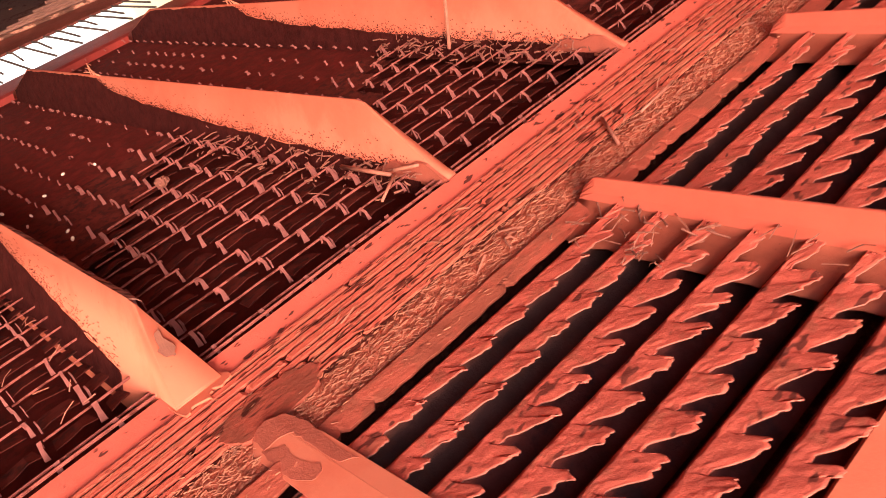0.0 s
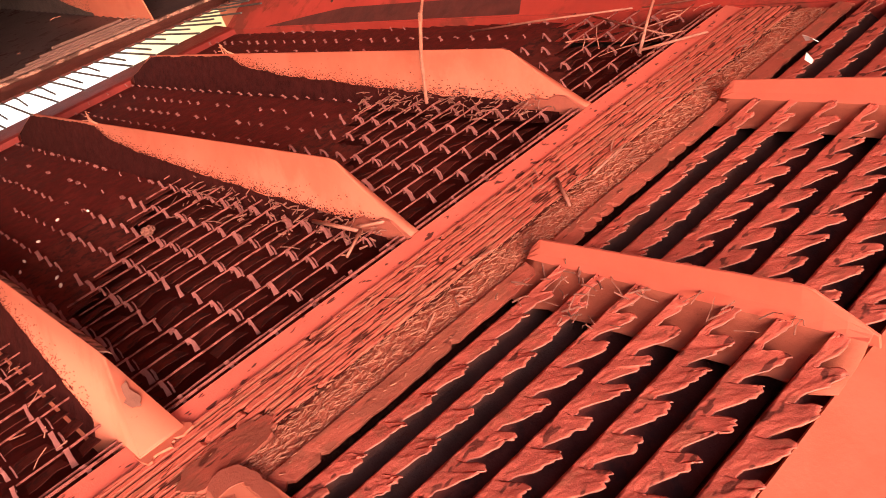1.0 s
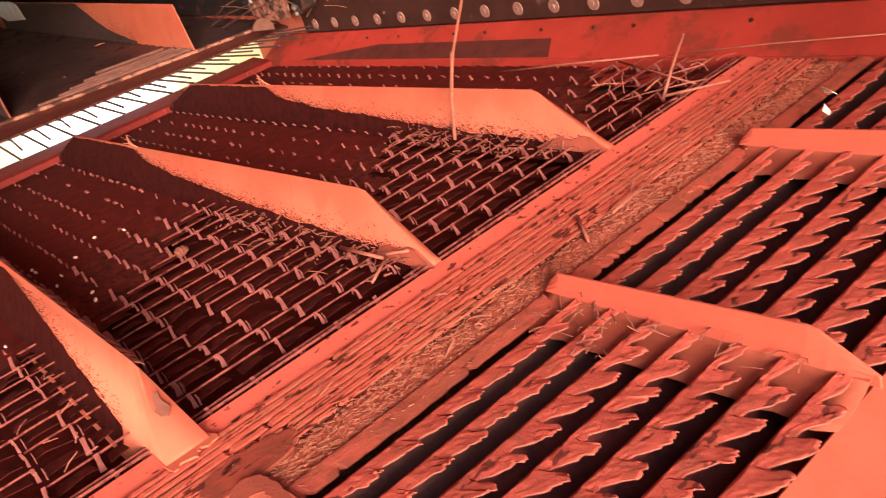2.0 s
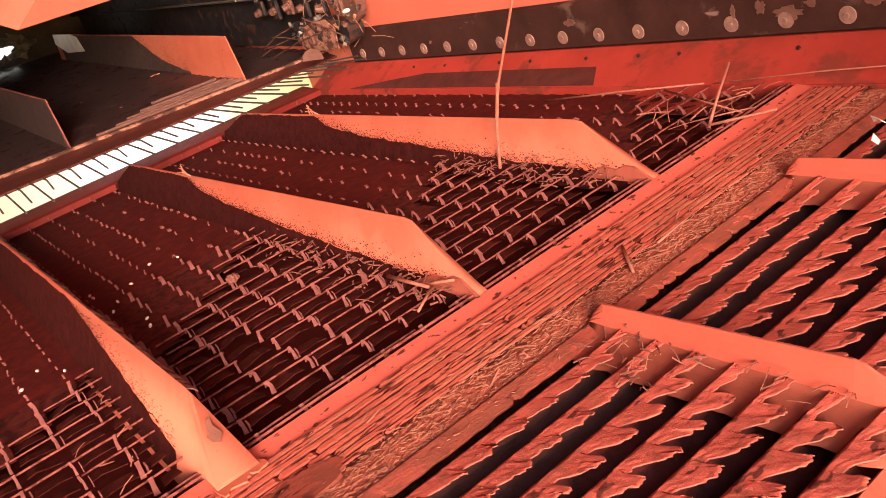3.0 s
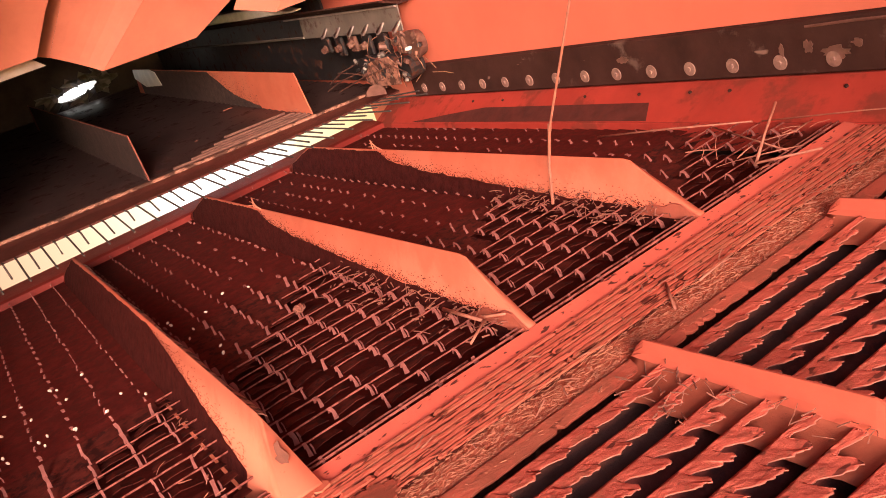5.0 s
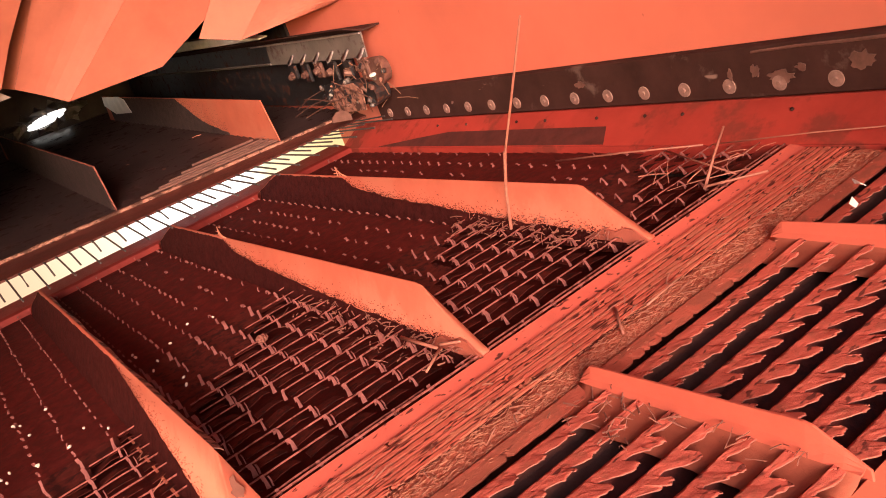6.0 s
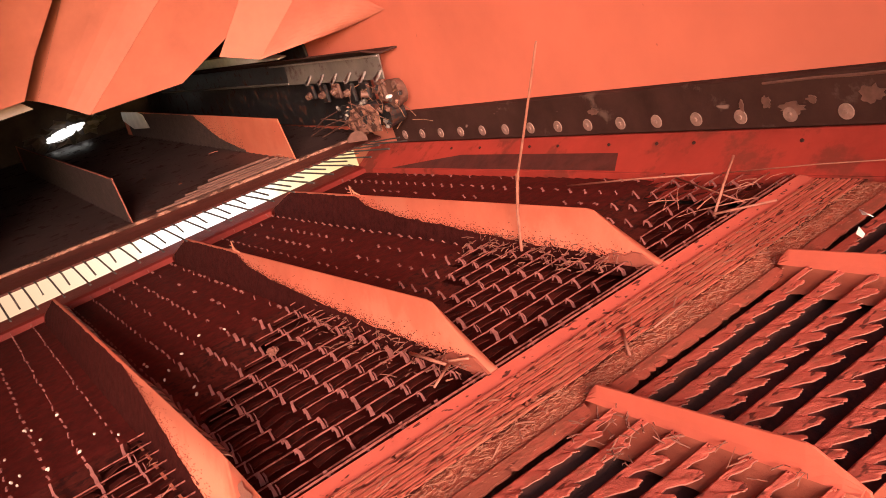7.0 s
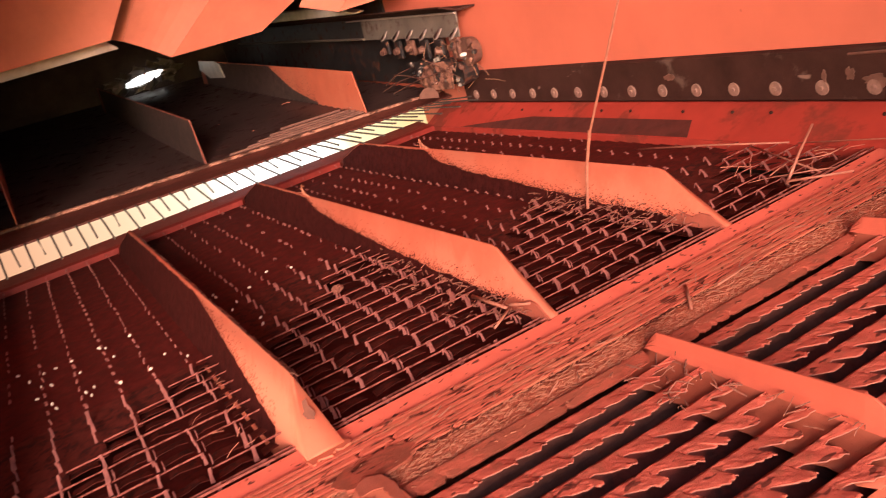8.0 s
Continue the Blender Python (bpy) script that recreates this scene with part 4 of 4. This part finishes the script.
hang = thing("curved_panel", "large red curved sheet-metal panel with a grey steel edge", "panel", "hanging panels")
ruled("facet", [(-0.9, 1.70, 0.496), (-0.9, 1.66, 0.68), (-0.9, 1.62, 0.85)], [(0.150, 1.72, 0.500), (0.222, 1.72, 0.600), (0.44, 1.72, 0.855)], hang, panel_paint, 0.03)
ruled("edge_strip", [(-0.9, 1.74, 0.478), (-0.9, 1.74, 0.502)], [(0.171, 1.79, 0.474), (0.138, 1.79, 0.509)], hang, edge_steel, 0.02, "grey steel edge strip")
hang = thing("curved_panel", "folded red sheet-metal panel hanging deep inside", "panel", "hanging panels")
ruled("facet", [(0.075, 2.00, 0.560), (0.345, 2.00, 0.858)], [(0.189, 1.80, 0.49), (0.459, 1.80, 0.855)], hang, panel_paint, 0.012, "side curving away into the shade")
ruled("facet", [(0.19, 1.80, 0.49), (0.46, 1.80, 0.855)], [(0.285, 1.70, 0.41), (0.575, 1.665, 0.635), (0.86, 1.65, 0.855)], hang, panel_paint, 0.02)
ruled("facet", [(0.286, 1.70, 0.41), (0.576, 1.665, 0.635), (0.861, 1.65, 0.855)], [(0.57, 1.735, 0.404), (0.93, 1.75, 0.565), (0.995, 1.72, 0.855)], hang, panel_paint, 0.0)
hang = thing("curved_panel", "small red deflector panel beside the wall", "panel", "hanging panels")
ruled("facet", [(0.66, 1.60, 0.44), (0.90, 1.60, 0.70)], [(0.765, 1.58, 0.395), (0.995, 1.56, 0.58)], hang, panel_paint, 0.0)
ruled("facet", [(0.766, 1.58, 0.395), (0.996, 1.56, 0.58)], [(0.990, 1.41, 0.399), (0.996, 1.20, 0.415)], hang, panel_paint, 0.0)

# ---- straw, chaff and grain ----
def stalk(name, pts, r, label, taper=0.8, mat=None, group="loose straws"):
    bm = bmesh.new()
    rod(bm, pts, r, 6, taper)
    return tagged(part(name, bm, mat or straw_mat, None, "", True), label, "straw", group)


standing = thing("wheat_stalk", "thin dry stalk standing upright among the sieve slats", "stalk")
bm = bmesh.new(); rod(bm, [(0.57, 0.285, 0.0), (0.57, 0.262, 0.07), (0.571, 0.235, 0.130)], 0.0026, 8)
part("sheath", bm, straw_mat, standing, "thicker leaf sheath")
bm = bmesh.new(); rod(bm, [(0.571, 0.236, 0.128), (0.570, 0.165, 0.228), (0.570, 0.094, 0.331)], 0.0020, 8, 0.8)
part("stem", bm, straw_mat, standing)
bm = bmesh.new(); rod(bm, [(0.571, 0.237, 0.125), (0.571, 0.232, 0.136)], 0.0032, 8)
part("node", bm, straw_mat, standing)
stalk("straw_piece", [(0.80, 0.06, 0.012), (0.83, 0.02, 0.016), (0.885, 0.03, 0.012)], 0.0011, "thin bent straw caught on the slats")
stalk("straw_piece", [(0.74, 0.05, 0.010), (0.77, 0.00, 0.014), (0.80, -0.012, 0.008)], 0.0012, "thin bent straw caught on the slats")
stalk("straw_piece", [(0.797, 0.413, 0.016), (0.825, 0.26, 0.021), (0.849, 0.108, 0.024)], 0.0019, "long pale flat straw lying over the sieve")
stalk("straw_piece", [(0.835, 0.175, 0.02), (0.771, -0.01, 0.012)], 0.0016, "pale bent straw lying over the sieve")
stalk("straw_piece", [(0.735, 0.02, 0.004), (0.78, 0.03, 0.035), (0.825, 0.038, 0.064)], 0.0024, "short straw sticking up from the sieve")
stalk("straw_piece", [(0.728, 0.01, 0.012), (0.784, -0.055, 0.012)], 0.0022, "short straw lying beside the beam")
stalk("straw_piece", [(0.86, 0.10, 0.02), (0.90, -0.05, 0.02), (0.93, -0.22, 0.02)], 0.0012, "long thin straw across the beam end")
stalk("straw_piece", [(0.253, 0.133, 0.014), (0.259, 0.045, 0.012)], 0.0026, "pale straw leaning on the divider foot")
stalk("straw_piece", [(0.259, 0.046, 0.014), (0.219, 0.022, 0.010)], 0.002, "short straw lying over the slats")
stalk("straw_piece", [(0.262, 0.05, 0.016), (0.295, 0.018, 0.012)], 0.0022, "short straw lying over the slats")
stalk("straw_piece", [(0.420, -0.097, 0.004), (0.384, -0.143, 0.0)], 0.0021, "short pale straw on the beam")
stalk("straw_piece", [(0.44, -0.13, 0.003), (0.50, -0.128, 0.006)], 0.0015, "short pale straw on the beam")


def litter(name, n, spot, length, r, mat, label, seed, flat=0.35, lay=None):
    """Loose bits strewn over a stretch: spot(random) gives a place; lay, how far they stray from lying along x."""
    q = random.Random(seed)
    bm = bmesh.new()
    for _ in range(n):
        c = Vector(spot(q))
        a, e = q.uniform(0, 2 * math.pi) if lay is None else q.gauss(0, lay), q.gauss(0, flat)
        d = Vector((math.cos(a) * math.cos(e), math.sin(a) * math.cos(e), math.sin(e))) * length * q.uniform(0.35, 1.0)
        mid = c + Vector((q.uniform(-1, 1), q.uniform(-1, 1), q.uniform(0, 1))) * length * 0.06
        rod(bm, [c - d / 2, mid, c + d / 2], r * q.uniform(0.5, 1.1), 4, q.uniform(0.6, 1.0))
    return tagged(part(name, bm, mat), label, "litter", kind="stuff")


def along(x0, x1, y0, y1, z, spread=0.004, power=1.0):
    return lambda q: (x0 + (x1 - x0) * q.random() ** power, q.uniform(y0, y1), z + abs(q.gauss(0, spread)))


def heap(name, x0, x1, y0, y1, top, nx, ny, rough, label, seed):
    """A lumpy bed of fine chaff: a closed grid with an uneven upper side."""
    vs, fs = [], []
    for i in range(nx + 1):
        for j in range(ny + 1):
            x, y = x0 + (x1 - x0) * i / nx, y0 + (y1 - y0) * j / ny
            e = math.sin(math.pi * j / ny) ** 0.35
            g = noise.noise(Vector((x * 110, y * 260, seed))) + 0.7 * noise.noise(Vector((x * 300, y * 480, seed + 3))) + 2.0 * noise.noise(Vector((x * 16, y * 45, seed + 6)))
            vs.append((x, y, top + rough * g - 0.004 * (1 - e)))
    m = len(vs)
    vs += [(x, y, top - 0.012) for x, y, z in vs]
    ix = lambda i, j: i * (ny + 1) + j
    for i in range(nx):
        for j in range(ny):
            q = (ix(i, j), ix(i + 1, j), ix(i + 1, j + 1), ix(i, j + 1))
            fs += [q, tuple(m + v for v in q[::-1])]
    rim = [ix(i, 0) for i in range(nx + 1)] + [ix(nx, j) for j in range(1, ny + 1)] + [ix(i, ny) for i in range(nx - 1, -1, -1)] + [ix(0, j) for j in range(ny - 1, 0, -1)]
    fs += [(p, m + p, m + q, q) for p, q in zip(rim, rim[1:] + rim[:1])]
    me = bpy.data.meshes.new(name)
    me.from_pydata(vs, [], fs)
    me.materials.append(bed_mat)
    return tagged(part(name, me, None), label, "litter", kind="stuff")


heap("chaff_bed", -0.60, 0.89, -0.1645, -0.1160, -0.0028, 620, 20, 0.0010, "pale brown chaff lying in the channel of the beam", 1)
litter("chaff_litter", 4200, along(-0.5, 0.88, -0.163, -0.117, -0.0024, 0.0006), 0.0075, 0.00048, chaff_mat, "brown chaff bits on the chaff bed", 1, 0.15, 0.6)
litter("chaff_litter", 700, along(-0.5, 0.88, -0.122, -0.040, -0.0012, 0.0005), 0.0042, 0.0004, chaff_mat, "thin scattered chaff between the ribs of the beam", 2, 0.1, 0.4)
litter("chaff_litter", 600, along(-0.5, 0.88, -0.186, -0.085, -0.0006, 0.0012), 0.0060, 0.0005, chaff_mat, "pale chaff bits spread over the ribs and the lip", 21, 0.15, 0.6)
litter("straw_litter", 56, along(0.05, 0.80, -0.155, -0.06, -0.001), 0.026, 0.0010, straw_mat, "pale straw bits strewn over the beam", 3, 0.2)
litter("straw_litter", 26, along(0.280, 0.19, 0.03, 0.55, 0.004, 0.005, 1.7), 0.034, 0.0009, husk_brown, "straw bits caught beside the middle divider", 4, 0.3)
litter("chaff_litter", 170, along(0.287, 0.22, 0.02, 0.45, 0.002, 0.005, 2.2), 0.011, 0.0012, husk_brown, "brown chaff piled beside the divider", 5)
litter("straw_litter", 22, along(0.578, 0.50, 0.05, 0.45, 0.004, 0.005, 1.7), 0.034, 0.0009, husk_brown, "straw bits caught beside the far divider", 6, 0.3)
litter("chaff_litter", 170, along(0.586, 0.52, 0.04, 0.42, 0.003, 0.008, 1.8), 0.015, 0.0012, husk_brown, "brown chaff piled beside the far divider", 7)
litter("straw_litter", 12, along(0.70, 0.86, -0.02, 0.12, 0.008, 0.01), 0.06, 0.0010, straw_mat, "tangled straw in the corner of the sieve", 8, 0.35)
litter("straw_litter", 10, along(-0.065, -0.14, 0.05, 0.35, 0.004, 0.004, 1.6), 0.026, 0.0008, straw_mat, "straw bits caught beside the near divider", 9, 0.3)
litter("straw_litter", 46, along(0.296, 0.225, -0.31, -0.188, 0.001, 0.003, 1.4), 0.020, 0.0009, husk_brown, "straw bits in the corner of the rear sieve", 10, 0.3)
litter("straw_litter", 14, along(0.295, 0.265, -0.44, -0.28, 0.006, 0.003, 1.5), 0.022, 0.0007, husk_brown, "straw bits beside the rear divider", 11, 0.2)
litter("straw_bundle", 34, lambda q: (q.uniform(0.885, 0.965), q.uniform(1.12, 1.50), q.uniform(0.11, 0.255)), 0.055, 0.0014, dust_mat, "tangle of straw wrapped round the rail end", 12, 0.9)

kr = random.Random(77)
strewn = [(kr.uniform(-0.34, -0.06), kr.uniform(0.38, 0.72)) for _ in range(12)] + [(kr.uniform(0.0, 0.16), kr.uniform(0.40, 0.75)) for _ in range(8)]
for k, (x, y) in enumerate(strewn + [(-0.284, 0.58), (-0.284, 0.463), (-0.24, 0.475), (-0.227, 0.483), (-0.234, 0.452), (-0.147, 0.664), (-0.145, 0.452), (-0.09, 0.437), (-0.19, 0.653),
                            (-0.192, 0.453), (0.037, 0.462), (-0.239, 0.581), (-0.246, 0.661)]):
    bm = bmesh.new()
    bmesh.ops.create_icosphere(bm, subdivisions=2, radius=0.0023, matrix=Matrix.Diagonal((1.0, 1.5, 0.8, 1)))
    ob = tagged(part("grain_kernel", bm, grain_mat, None, "", True), "pale grain kernel lying on the sieve slats", "grain", "grain kernels")
    ob.location, ob.rotation_euler = (x, y, 0.001), (0.2 * k, 0.3 * k, k)

litter("straw_litter", 26, lambda q: ((lambda y: (q.uniform(-0.5, 0.9), y, 0.109 + SLOPE * (y - 1.47)))(q.uniform(1.5, 2.6))), 0.05, 0.0016, straw_mat, "pale straw bits on the grain pan", 14, 0.1)

# Two white flakes take the place of small bright spots of light.
for x, y, a in ((0.700, -0.222, 0.5), (0.752, -0.198, 1.1)):
    bm = bmesh.new()
    sheet(bm, [[(-0.016, -0.005, 0.001), (-0.016, 0.005, 0.0)], [(0.0, -0.006, 0.003), (0.0, 0.005, 0.002)], [(0.015, -0.004, 0.0), (0.014, 0.005, 0.003)]], 0.0006)
    ob = tagged(part("husk_scrap", bm, light_spot_mat), "white flake standing in for a bright spot of light", "husk", "husk scraps")
    ob.location, ob.rotation_euler, ob.scale = (x, y - 0.008, 0.013), (radians(50), 0.1, a), (0.7, 0.9, 1)

bm = bmesh.new()
bmesh.ops.create_icosphere(bm, subdivisions=3, radius=0.009)
for v in bm.verts:
    v.co *= 1 + 0.45 * noise.noise(v.co * 260)
    v.co.z *= 0.7
ob = tagged(part("chaff_clump", bm, husk_brown), "small brown clump of chaff caught on the slats", "chaff", "chaff clumps")
ob.location = (0.160, 0.420, 0.006)
